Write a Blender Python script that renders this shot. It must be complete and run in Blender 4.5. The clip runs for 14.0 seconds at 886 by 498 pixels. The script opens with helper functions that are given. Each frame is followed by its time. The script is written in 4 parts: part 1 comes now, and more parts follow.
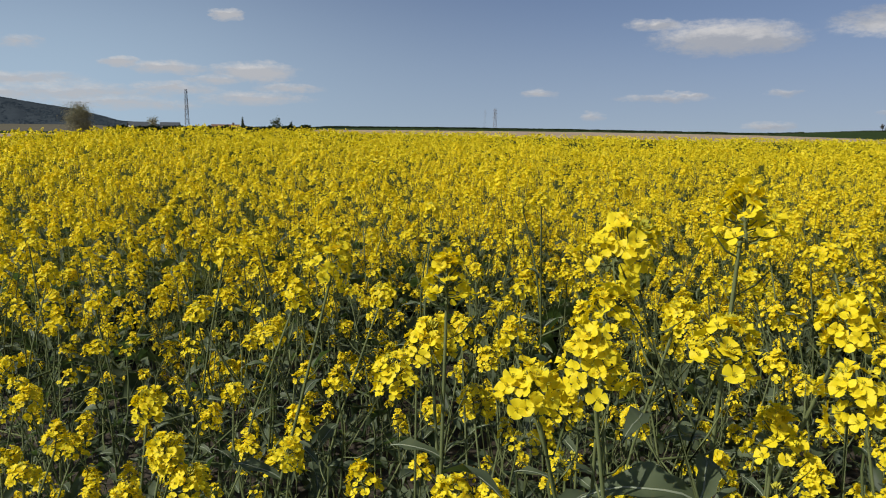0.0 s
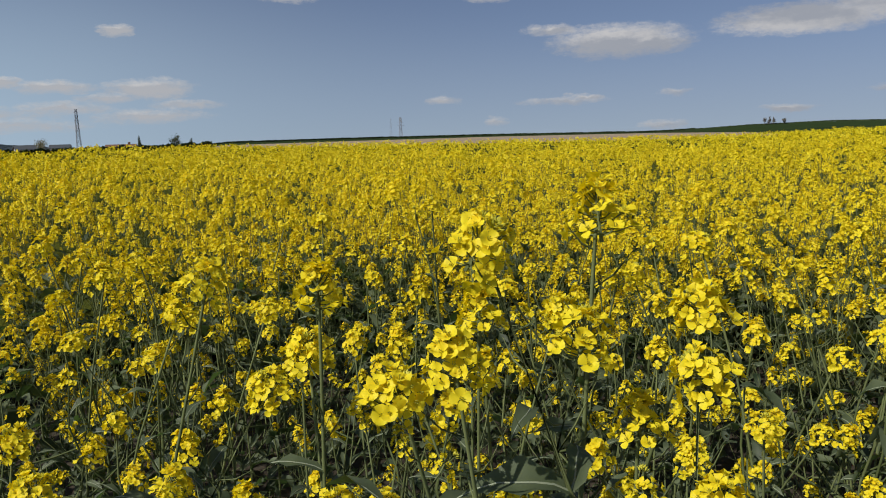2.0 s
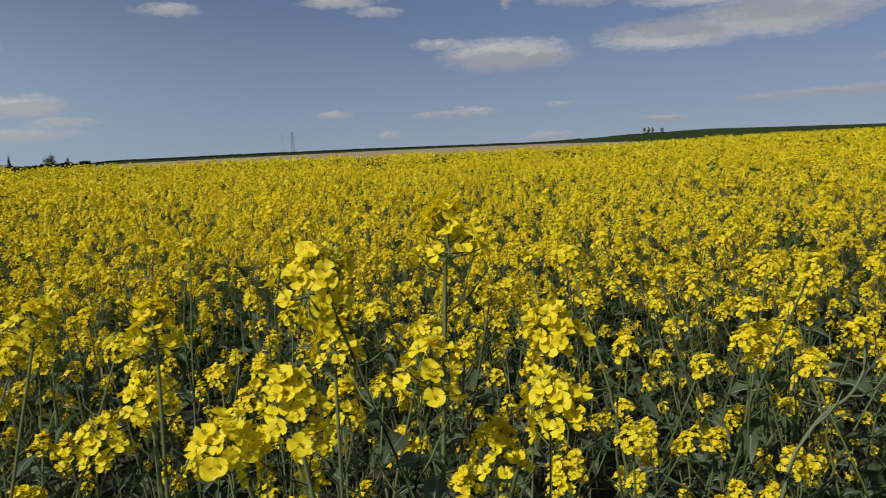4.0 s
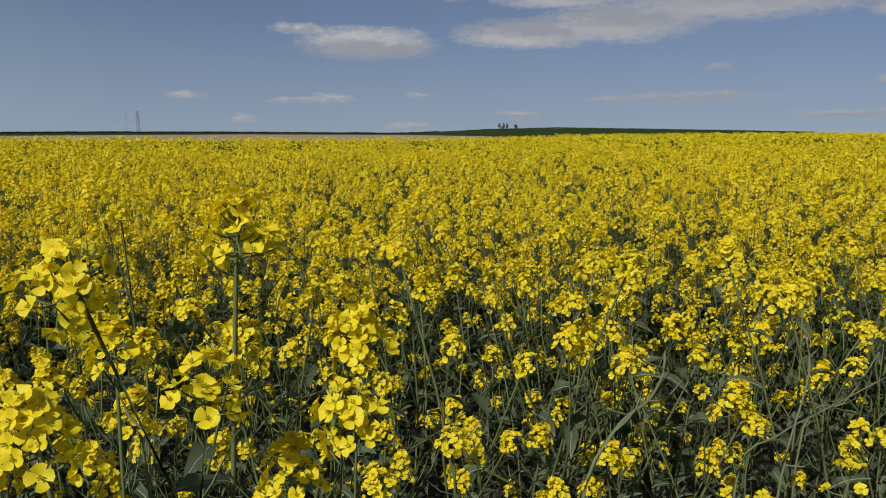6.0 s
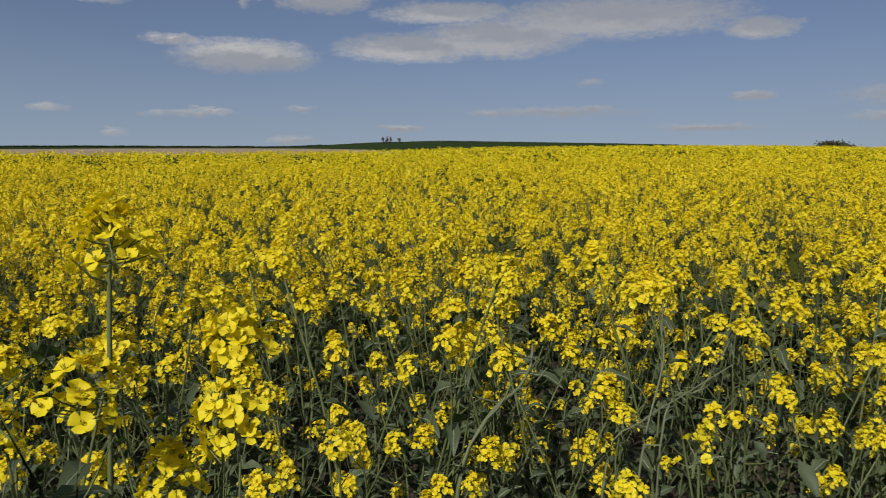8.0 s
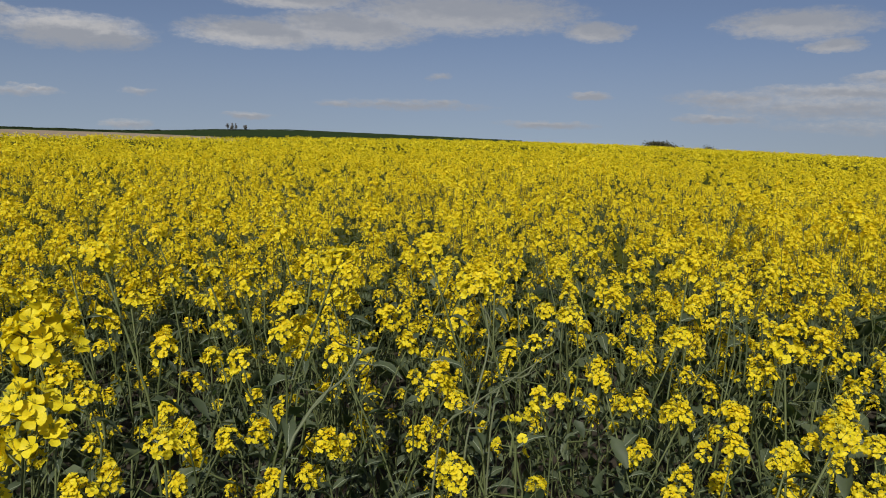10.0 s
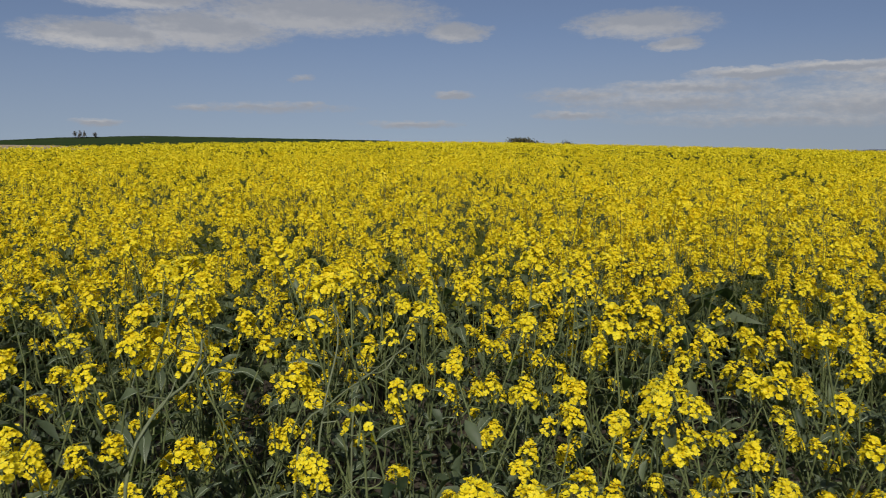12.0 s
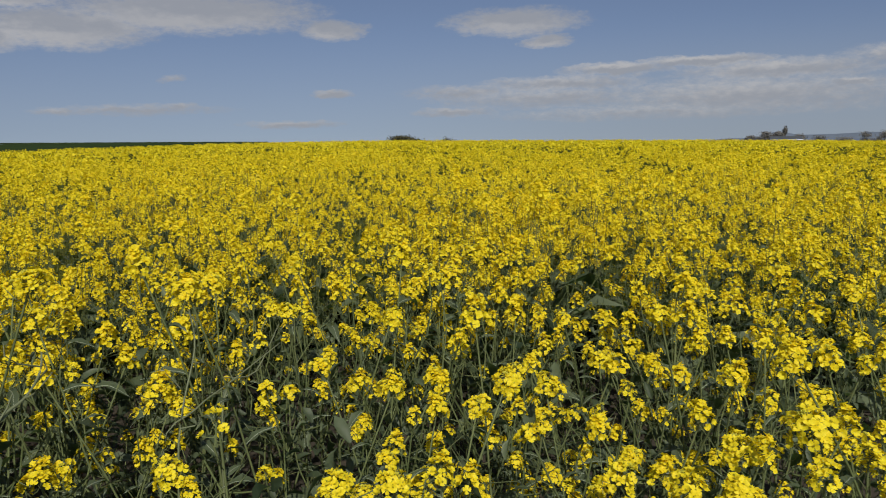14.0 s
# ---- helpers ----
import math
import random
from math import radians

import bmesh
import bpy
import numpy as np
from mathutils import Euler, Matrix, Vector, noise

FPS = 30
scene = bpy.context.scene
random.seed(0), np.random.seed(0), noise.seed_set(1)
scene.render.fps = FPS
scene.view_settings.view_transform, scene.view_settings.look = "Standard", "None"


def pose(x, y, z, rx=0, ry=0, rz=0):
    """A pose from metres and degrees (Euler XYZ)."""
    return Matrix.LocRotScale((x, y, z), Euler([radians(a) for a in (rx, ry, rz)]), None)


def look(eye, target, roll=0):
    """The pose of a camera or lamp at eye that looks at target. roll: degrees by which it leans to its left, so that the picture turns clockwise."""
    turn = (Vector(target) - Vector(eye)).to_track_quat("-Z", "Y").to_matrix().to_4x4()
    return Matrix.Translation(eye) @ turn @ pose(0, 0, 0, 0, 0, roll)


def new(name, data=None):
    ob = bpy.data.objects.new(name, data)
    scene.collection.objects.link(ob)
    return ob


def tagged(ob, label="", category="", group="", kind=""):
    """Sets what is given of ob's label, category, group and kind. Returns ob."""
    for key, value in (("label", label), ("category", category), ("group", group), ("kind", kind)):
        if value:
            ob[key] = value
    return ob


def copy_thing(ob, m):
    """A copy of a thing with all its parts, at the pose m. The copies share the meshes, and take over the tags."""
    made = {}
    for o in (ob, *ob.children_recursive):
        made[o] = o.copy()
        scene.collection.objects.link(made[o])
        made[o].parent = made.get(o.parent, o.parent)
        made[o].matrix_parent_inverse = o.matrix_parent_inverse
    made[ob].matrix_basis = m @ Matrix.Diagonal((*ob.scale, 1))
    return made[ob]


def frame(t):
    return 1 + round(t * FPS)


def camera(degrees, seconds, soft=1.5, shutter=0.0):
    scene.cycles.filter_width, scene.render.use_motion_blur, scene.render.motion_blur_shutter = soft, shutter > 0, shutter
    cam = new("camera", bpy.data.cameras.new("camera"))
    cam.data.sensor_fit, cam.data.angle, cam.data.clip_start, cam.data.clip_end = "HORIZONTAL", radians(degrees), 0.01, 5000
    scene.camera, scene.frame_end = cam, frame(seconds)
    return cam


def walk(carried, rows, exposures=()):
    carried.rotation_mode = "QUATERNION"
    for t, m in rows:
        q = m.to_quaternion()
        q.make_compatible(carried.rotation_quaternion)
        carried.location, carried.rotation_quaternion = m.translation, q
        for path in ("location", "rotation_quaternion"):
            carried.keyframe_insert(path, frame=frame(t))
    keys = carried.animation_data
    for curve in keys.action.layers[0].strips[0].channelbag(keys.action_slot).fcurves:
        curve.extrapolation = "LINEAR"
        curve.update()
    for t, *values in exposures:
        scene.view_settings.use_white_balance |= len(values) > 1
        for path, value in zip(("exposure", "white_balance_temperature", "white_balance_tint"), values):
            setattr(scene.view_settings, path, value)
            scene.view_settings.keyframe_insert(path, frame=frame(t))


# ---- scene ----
# The camera: hand-held at the edge of the field, panning to the right.
cam = camera(61.4, 14.0, soft=0.97, shutter=0.28)
PATH = [
    (0.0, 0.000, 0.000, 1.600, 0.95, -9.45, 0.73),
    (0.5, 0.016, 0.002, 1.599, -0.88, -9.39, 0.59),
    (1.0, 0.028, 0.001, 1.598, -3.27, -9.40, 0.85),
    (1.5, 0.036, 0.001, 1.597, -5.20, -9.29, 0.55),
    (2.0, 0.054, 0.001, 1.596, -5.79, -8.86, -1.64),
    (2.2, 0.062, 0.003, 1.596, -6.08, -8.79, -2.04),
    (4.3, 0.127, 0.044, 1.604, -15.64, -7.90, -1.35),
    (4.5, 0.137, 0.050, 1.605, -16.92, -7.83, -0.37),
    (5.0, 0.168, 0.062, 1.605, -19.73, -7.91, -0.88),
    (5.5, 0.182, 0.071, 1.604, -22.73, -8.37, -0.15),
    (6.0, 0.186, 0.072, 1.603, -24.80, -9.16, -0.03),
    (6.5, 0.186, 0.065, 1.602, -26.48, -8.69, 0.14),
    (7.0, 0.184, 0.054, 1.601, -29.11, -8.76, 0.12),
    (7.5, 0.180, 0.043, 1.598, -31.61, -8.25, 0.42),
    (8.0, 0.178, 0.034, 1.596, -33.61, -8.16, -0.10),
    (8.2, 0.178, 0.031, 1.596, -35.51, -8.37, 0.11),
    (10.3, 0.188, -0.004, 1.601, -46.21, -8.57, 1.02),
    (10.5, 0.187, -0.009, 1.601, -46.92, -8.56, 0.43),
    (11.0, 0.184, -0.022, 1.602, -49.15, -8.84, 0.25),
    (11.5, 0.181, -0.044, 1.604, -52.25, -8.64, 0.08),
    (12.0, 0.176, -0.068, 1.607, -55.08, -8.46, 0.15),
    (12.5, 0.174, -0.092, 1.609, -58.25, -8.53, -0.11),
    (13.0, 0.174, -0.111, 1.610, -60.19, -8.41, -0.64),
    (13.5, 0.171, -0.122, 1.610, -61.46, -8.41, -1.00),
    (14.0, 0.168, -0.137, 1.610, -63.86, -8.68, -1.22),
]


def gaze(x, y, z, yaw, pitch, roll):
    a, p = radians(yaw), radians(pitch)
    eye = Vector((x, y, z))
    return look(eye, eye + Vector((-math.sin(a) * math.cos(p), math.cos(a) * math.cos(p), math.sin(p))), roll)


walk(cam, [(row[0], gaze(*row[1:])) for row in PATH], [(0.0, -0.08), (2.0, -0.2), (5.0, -0.4), (8.0, -0.38), (11.0, -0.34), (14.0, -0.34)])

# ---- light ----
SUN_AZ, SUN_EL = radians(238), radians(43)
sun_way = Vector((math.sin(SUN_AZ) * math.cos(SUN_EL), math.cos(SUN_AZ) * math.cos(SUN_EL), math.sin(SUN_EL)))
sun = new("sun", bpy.data.lights.new("sun", "SUN"))
sun.data.energy, sun.data.angle, sun.data.color = 4.9, radians(0.53), (1.0, 0.96, 0.88)
sun.matrix_world = look(sun_way * 50, (0, 0, 0))

world = bpy.data.worlds.new("sky")
scene.world = world
world.use_nodes = True
wt = world.node_tree
wt.nodes.clear()


class Graph:
    """Short calls for the nodes of one tree."""

    def __init__(self, tree):
        self.tree = tree

    def node(self, kind, **settings):
        n = self.tree.nodes.new(kind)
        for key, value in settings.items():
            setattr(n, key, value)
        return n

    def put(self, value, socket):
        if isinstance(value, bpy.types.NodeSocket):
            self.tree.links.new(value, socket)
        else:
            socket.default_value = value

    def math(self, op, a, b=0.0, c=0.0, clamp=False):
        n = self.node("ShaderNodeMath", operation=op, use_clamp=clamp)
        for i, v in enumerate((a, b, c)):
            self.put(v, n.inputs[i])
        return n.outputs[0]

    def vec(self, op, a, b=(0, 0, 0)):
        n = self.node("ShaderNodeVectorMath", operation=op)
        self.put(a, n.inputs[0])
        self.put(b, n.inputs[1])
        return n.outputs["Value" if op in ("LENGTH", "DOT_PRODUCT") else "Vector"]

    def noise(self, where, scale, detail=4.0, rough=0.55):
        n = self.node("ShaderNodeTexNoise")
        self.put(where, n.inputs["Vector"])
        n.inputs["Scale"].default_value = scale
        n.inputs["Detail"].default_value = detail
        n.inputs["Roughness"].default_value = rough
        return n

    def smooth(self, v, lo, hi, a=0.0, b=1.0):
        n = self.node("ShaderNodeMapRange", interpolation_type="SMOOTHSTEP")
        for i, x in enumerate((v, lo, hi, a, b)):
            self.put(x, n.inputs[i])
        return n.outputs[0]

    def mix(self, f, a, b):
        n = self.node("ShaderNodeMix", data_type="RGBA")
        self.put(f, n.inputs[0])
        self.put(a, n.inputs[6])
        self.put(b, n.inputs[7])
        return n.outputs[2]


# Clouds: bearing, height, half width, half height (degrees), density. The high ones to the north-east show grey bases
# above brighter far edges.
CLOUDS_LEFT = [
    (-16.8, 7.5, 1.35, 0.5, 0.8), (-24.0, 3.95, 1.6, 0.42, 0.7), (-20.8, 3.75, 2.9, 0.55, 0.65), (-15.0, 3.6, 3.6, 0.85, 0.75),
    (-33.0, 5.4, 2.0, 0.5, 0.6), (-30.0, 5.0, 1.6, 0.5, 0.35), (-27.0, 1.9, 7.0, 0.8, 0.45), (-15.0, 1.7, 4.5, 0.6, 0.5), (5.9, 2.4, 1.6, 0.38, 0.55),
    (15.0, 2.1, 3.4, 0.35, 0.42), (16.7, 2.35, 1.2, 0.3, 0.55), (23.1, 2.4, 1.4, 0.3, 0.36), (14.2, 7.2, 2.5, 0.5, 0.7),
    (19.2, 6.2, 5.6, 1.4, 0.9), (22.3, 0.15, 1.8, 0.35, 0.5), (10.2, 0.75, 0.9, 0.4, 0.4), (7.0, 10.4, 3.4, 0.5, 0.7),
    (-20.5, 2.35, 3.6, 0.5, 0.5), (-12.6, 2.5, 2.8, 0.4, 0.5), (-30.5, 2.7, 5.0, 0.6, 0.5), (-17.5, 3.0, 2.2, 0.4, 0.45), (-24.0, 1.2, 6.5, 0.5, 0.4), (-31.5, 1.7, 4.0, 0.5, 0.55),
]
CLOUDS_MID = [
    (31.5, 6.9, 6.6, 1.2, 1.0), (38.0, 7.6, 7.0, 1.6, 1.0), (46.0, 8.9, 10.5, 1.7, 1.0), (34.0, 9.4, 6.0, 0.9, 0.9),
    (56.0, 7.75, 3.0, 0.85, 1.0), (25.0, 10.2, 4.0, 1.0, 0.9), (19.2, 10.1, 0.8, 0.8, 0.7), (9.5, 9.7, 2.4, 0.4, 0.5),
    (-5.0, 10.0, 2.6, 0.5, 0.6), (44.5, 4.3, 1.2, 0.3, 0.45), (30.4, 1.05, 2.2, 0.32, 0.7), (37.0, 2.2, 1.8, 0.32, 0.55),
    (42.0, 2.2, 7.0, 0.45, 0.5), (45.0, 2.35, 2.0, 0.3, 0.55), (55.9, 3.25, 1.9, 0.36, 0.7), (52.8, 1.0, 4.2, 0.36, 0.7), (21.0, 6.0, 4.0, 1.0, 0.8),
]
CLOUDS_RIGHT = [
    (69.5, 8.1, 5.8, 1.2, 0.9), (72.0, 6.7, 2.2, 0.6, 1.0), (66.0, 3.1, 5.5, 0.7, 0.5), (73.0, 3.6, 7.6, 0.7, 0.6), (77.0, 4.5, 4.6, 0.55, 0.9),
    (83.0, 4.8, 5.5, 0.5, 0.9), (88.0, 4.0, 8.0, 0.9, 0.7), (72.0, 2.6, 10.0, 0.9, 0.5), (65.0, 1.7, 3.6, 0.4, 0.6),
    (86.0, 2.3, 13.0, 1.5, 0.55), (92.5, 2.9, 2.4, 0.36, 0.7), (96.0, 4.6, 5.0, 0.9, 0.6), (80.0, 1.3, 14.0, 0.6, 0.4),
]
g = Graph(wt)
way = g.node("ShaderNodeTexCoord").outputs["Generated"]
xyz = g.node("ShaderNodeSeparateXYZ")
g.put(way, xyz.inputs[0])
az = g.math("MULTIPLY", g.math("ARCTAN2", xyz.outputs[0], xyz.outputs[1]), 57.29578)
el = g.math("MULTIPLY", g.math("ARCSINE", xyz.outputs[2]), 57.29578)
flat = g.node("ShaderNodeCombineXYZ")
g.put(az, flat.inputs[0])
g.put(g.math("MULTIPLY", el, 2.2), flat.inputs[1])
warp = g.vec("SUBTRACT", g.noise(flat.outputs[0], 0.55, 5, 0.6).outputs["Color"], (0.5, 0.5, 0.5))
spot = g.node("ShaderNodeCombineXYZ")
g.put(az, spot.inputs[0])
g.put(el, spot.inputs[1])
bent = g.vec("ADD", spot.outputs[0], g.vec("MULTIPLY", warp, (3.2, 0.85, 0)))
dense = -0.3
lifted = -0.3
for a, e, w, h, d in CLOUDS_LEFT + CLOUDS_MID + CLOUDS_RIGHT:
    off = g.vec("MULTIPLY", g.vec("SUBTRACT", bent, (a, e, 0)), (1 / w, 1 / h, 0))
    fall = g.math("MULTIPLY_ADD", g.vec("LENGTH", off), -d, d)
    dense = g.math("MAXIMUM", dense, fall)
    up = g.vec("ADD", off, (0.1, 0.34, 0) if a > 28 and e > 6.6 else (0.1, -0.45, 0))
    lifted = g.math("MAXIMUM", lifted, g.math("MULTIPLY_ADD", g.vec("LENGTH", up), -d, d))
ragged = g.noise(flat.outputs[0], 1.5, 7, 0.66).outputs["Fac"]
body = g.math("ADD", dense, g.math("MULTIPLY_ADD", ragged, 0.75, -0.385))
cover = g.smooth(body, -0.16, 0.54, 0.0, 0.88)
cover = g.math("MULTIPLY", cover, g.smooth(dense, -0.05, 0.1))
lit = g.math("SUBTRACT", g.math("ADD", lifted, 0.05), dense)
lit = g.math("ADD", lit, g.math("MULTIPLY_ADD", g.noise(flat.outputs[0], 0.9, 5, 0.6).outputs["Fac"], 0.9, -0.45))
shade = g.math("MULTIPLY", g.smooth(lit, -0.3, 0.46), g.math("MULTIPLY_ADD", g.smooth(az, 60, 72, 0.0, 0.36), g.smooth(el, 6.0, 5.0), g.smooth(az, 22, 42, 1.0, 0.42)))
shade = g.math("MAXIMUM", shade, g.smooth(az, 24, 0, 0.0, 0.38))
white = g.mix(shade, (0.44, 0.46, 0.51, 1), (0.76, 0.74, 0.73, 1))
high = g.vec("NORMALIZE", g.vec("ADD", way, (0, 0, 0.13)))
sky = g.node("ShaderNodeTexSky", sky_type="NISHITA", sun_disc=False, sun_elevation=SUN_EL, sun_rotation=SUN_AZ,
             altitude=150, air_density=1.0, dust_density=0.6, ozone_density=1.0)
g.put(high, sky.inputs[0])
SKY, CLOUD = 0.087, 0.88
blue = g.vec("MULTIPLY", sky.outputs[0], (SKY * 1.02, SKY * 0.95, SKY * 1.01))
veil = g.math("MULTIPLY", g.smooth(el, g.smooth(az, 20, -22, 8.5, 17.0), -0.5), g.math("ADD", g.smooth(az, 5, -32, 0.34, 0.85), g.smooth(az, 50, 88, 0.0, 0.35)))
blue = g.mix(veil, blue, g.mix(g.smooth(az, -30, 35), (0.425, 0.56, 0.69, 1), (0.335, 0.375, 0.425, 1)))
cloud = g.vec("MULTIPLY", white, (CLOUD, CLOUD, CLOUD))
back = g.node("ShaderNodeBackground")
g.put(g.mix(cover, blue, cloud), back.inputs[0])
back.inputs[1].default_value = 1.0
g.put(back.outputs[0], g.node("ShaderNodeOutputWorld").inputs[0])


# ---- materials ----
def material(name, dark, light, rough=0.7, scale=30.0, bump=0.0, leafy=0.0, glow=None, island=False, piece=0.0, spec=0.4):
    """A plain procedural surface: two colours mixed by coarse and fine noise, with relief and light passing through."""
    m = bpy.data.materials.new(name)
    m.use_nodes = True
    t = m.node_tree
    t.nodes.clear()
    k = Graph(t)
    co = k.node("ShaderNodeTexCoord").outputs["Object"]
    coarse = k.noise(co, scale * 0.12, 3).outputs["Fac"]
    fine = k.noise(co, scale, 5).outputs["Fac"]
    f = k.math("MULTIPLY_ADD", fine, 0.55, k.math("MULTIPLY_ADD", coarse, 0.9, -0.25))
    if piece:
        rnd = k.node("ShaderNodeNewGeometry").outputs["Random Per Island"] if island else k.node("ShaderNodeObjectInfo").outputs["Random"]
        f = k.math("ADD", f, k.math("MULTIPLY_ADD", rnd, piece, -piece / 2))
    colour = k.mix(k.math("MULTIPLY", f, 1.0, clamp=True), (*dark, 1), (*light, 1))
    b = k.node("ShaderNodeBsdfPrincipled")
    k.put(colour, b.inputs["Base Color"])
    b.inputs["Roughness"].default_value = rough
    b.inputs["Specular IOR Level"].default_value = spec
    if bump:
        n = k.node("ShaderNodeBump")
        n.inputs["Strength"].default_value = 0.6
        n.inputs["Distance"].default_value = bump
        k.put(fine, n.inputs["Height"])
        k.put(n.outputs[0], b.inputs["Normal"])
    out = b.outputs[0]
    if leafy:
        tr = k.node("ShaderNodeBsdfTranslucent")
        k.put((*glow, 1) if glow else colour, tr.inputs[0])
        mx = k.node("ShaderNodeMixShader")
        mx.inputs[0].default_value = leafy
        k.put(out, mx.inputs[1])
        k.put(tr.outputs[0], mx.inputs[2])
        out = mx.outputs[0]
    k.put(out, k.node("ShaderNodeOutputMaterial").inputs[0])
    return m


PETAL = material("rape_petal", (0.77, 0.575, 0.006), (0.94, 0.83, 0.035), 0.55, 160, leafy=0.35, glow=(0.865, 0.648, 0.003), island=True, piece=0.45, spec=0.25)
BUD = material("rape_bud", (0.40, 0.39, 0.035), (0.64, 0.57, 0.05), 0.6, 200, island=True, piece=0.5)
STEM = material("rape_stem", (0.060, 0.080, 0.026), (0.180, 0.205, 0.085), 0.75, 60, island=True, piece=0.7, spec=0.15)
RIB = material("leaf_midrib", (0.16, 0.19, 0.12), (0.27, 0.30, 0.20), 0.6, 60)
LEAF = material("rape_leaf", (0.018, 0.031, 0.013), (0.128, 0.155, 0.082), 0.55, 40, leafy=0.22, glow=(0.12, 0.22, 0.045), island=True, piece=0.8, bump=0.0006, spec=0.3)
# STEEL for the far pylons, paled with haze in its base colour.
FAR_STEEL = material("hazy_steel", (0.22, 0.25, 0.30), (0.30, 0.33, 0.38), 0.7, 3)
SOIL = material("field_soil", (0.025, 0.02, 0.013), (0.07, 0.055, 0.036), 0.95, 9, bump=0.02)
TAN = material("fallow_field", (0.25, 0.19, 0.125), (0.40, 0.315, 0.22), 0.95, 0.5, bump=0.03, spec=0.05)
GREEN = material("young_cereal", (0.020, 0.034, 0.013), (0.042, 0.064, 0.025), 0.9, 0.4, bump=0.03, spec=0.0)
FAR = material("far_fields", (0.085, 0.08, 0.055), (0.145, 0.13, 0.095), 0.95, 0.05, spec=0.0)
GRASS = material("verge_grass", (0.04, 0.07, 0.02), (0.10, 0.13, 0.04), 0.9, 6, bump=0.02)
CANOPY = material("crop_under", (0.026, 0.040, 0.011), (0.115, 0.115, 0.016), 0.9, 22, bump=0.05, spec=0.0)
HEDGE = material("hedge_leaf", (0.020, 0.034, 0.014), (0.075, 0.10, 0.040), 0.9, 2, island=True, piece=0.7, spec=0.1)
TREE = material("tree_leaf", (0.024, 0.038, 0.020), (0.08, 0.105, 0.05), 0.85, 2, island=True, piece=0.7)
BARE = material("bare_twig", (0.15, 0.145, 0.075), (0.27, 0.25, 0.14), 0.85, 4, island=True, piece=0.6)
BARK = material("bark", (0.05, 0.04, 0.03), (0.12, 0.10, 0.08), 0.9, 8)
# Wood on the far hill; the blue is distance haze put into the colour.
WOOD_HILL = material("far_wood", (0.021, 0.031, 0.041), (0.050, 0.062, 0.070), 0.95, 0.10, island=True, piece=0.9, spec=0.0)
STEEL = material("galvanised_steel", (0.10, 0.115, 0.135), (0.19, 0.20, 0.22), 0.6, 3)
TILE = material("clay_roof", (0.13, 0.075, 0.048), (0.21, 0.12, 0.08), 0.9, 3, spec=0.1)
SLATE = material("slate_roof", (0.05, 0.055, 0.06), (0.10, 0.11, 0.12), 0.9, 3, spec=0.15)
WALL = material("rendered_wall", (0.42, 0.40, 0.37), (0.62, 0.60, 0.56), 0.9, 2)
WHITE = material("white_metal", (0.66, 0.68, 0.70), (0.82, 0.83, 0.85), 0.5, 2)
PANE = material("window_pane", (0.03, 0.04, 0.05), (0.07, 0.08, 0.09), 0.15, 2)


# ---- geometry helpers ----
class Geo:
    """Vertices, faces and a material number for each face."""

    def __init__(self):
        self.v, self.f, self.m = [], [], []

    def add(self, verts, faces, mat=0):
        n = len(self.v)
        self.v += [tuple(p) for p in verts]
        self.f += [tuple(i + n for i in face) for face in faces]
        self.m += [mat] * len(faces)

    def tube(self, points, radii, sides=5, mat=0, cap=False):
        n = len(self.v)
        points = [Vector(p) for p in points]
        for i, p in enumerate(points):
            d = (points[min(i + 1, len(points) - 1)] - points[max(i - 1, 0)]).normalized()
            a = d.orthogonal().normalized() if abs(d.z) < 0.9 else d.cross(Vector((0, 1, 0))).normalized()
            b = d.cross(a)
            for s in range(sides):
                w = 2 * math.pi * s / sides
                self.v.append(tuple(p + (a * math.cos(w) + b * math.sin(w)) * radii[i]))
        for i in range(len(points) - 1):
            for s in range(sides):
                q = n + i * sides
                self.f.append((q + s, q + (s + 1) % sides, q + sides + (s + 1) % sides, q + sides + s))
                self.m.append(mat)
        if cap:
            self.f.append(tuple(n + (len(points) - 1) * sides + s for s in range(sides)))
            self.m.append(mat)

    def box(self, x0, y0, z0, x1, y1, z1, mat=0):
        self.add([(x, y, z) for z in (z0, z1) for y in (y0, y1) for x in (x0, x1)],
                 [(0, 2, 3, 1), (4, 5, 7, 6), (0, 1, 5, 4), (2, 6, 7, 3), (0, 4, 6, 2), (1, 3, 7, 5)], mat)

    def mesh(self, name, mats, smooth=False):
        me = bpy.data.meshes.new(name)
        me.from_pydata(self.v, [], self.f)
        for m in mats:
            me.materials.append(m)
        me.polygons.foreach_set("material_index", self.m)
        if smooth:
            me.polygons.foreach_set("use_smooth", [True] * len(self.f))
        me.update()
        return me


def part(name, geo, mats, parent, label="", smooth=False):
    """Links one mesh as a part of a thing."""
    ob = new(name, geo if isinstance(geo, bpy.types.Mesh) else geo.mesh(name, mats, smooth))
    ob.parent = parent
    return tagged(ob, label) if label else ob


def thing(name, label, category, place, turn=0.0, group="", kind=""):
    ob = new(name)
    ob.matrix_basis = pose(*place, 0, 0, turn)
    return tagged(ob, label, category, group, kind)


def polar(bearing, r):
    a = radians(bearing)
    return math.sin(a) * r, math.cos(a) * r


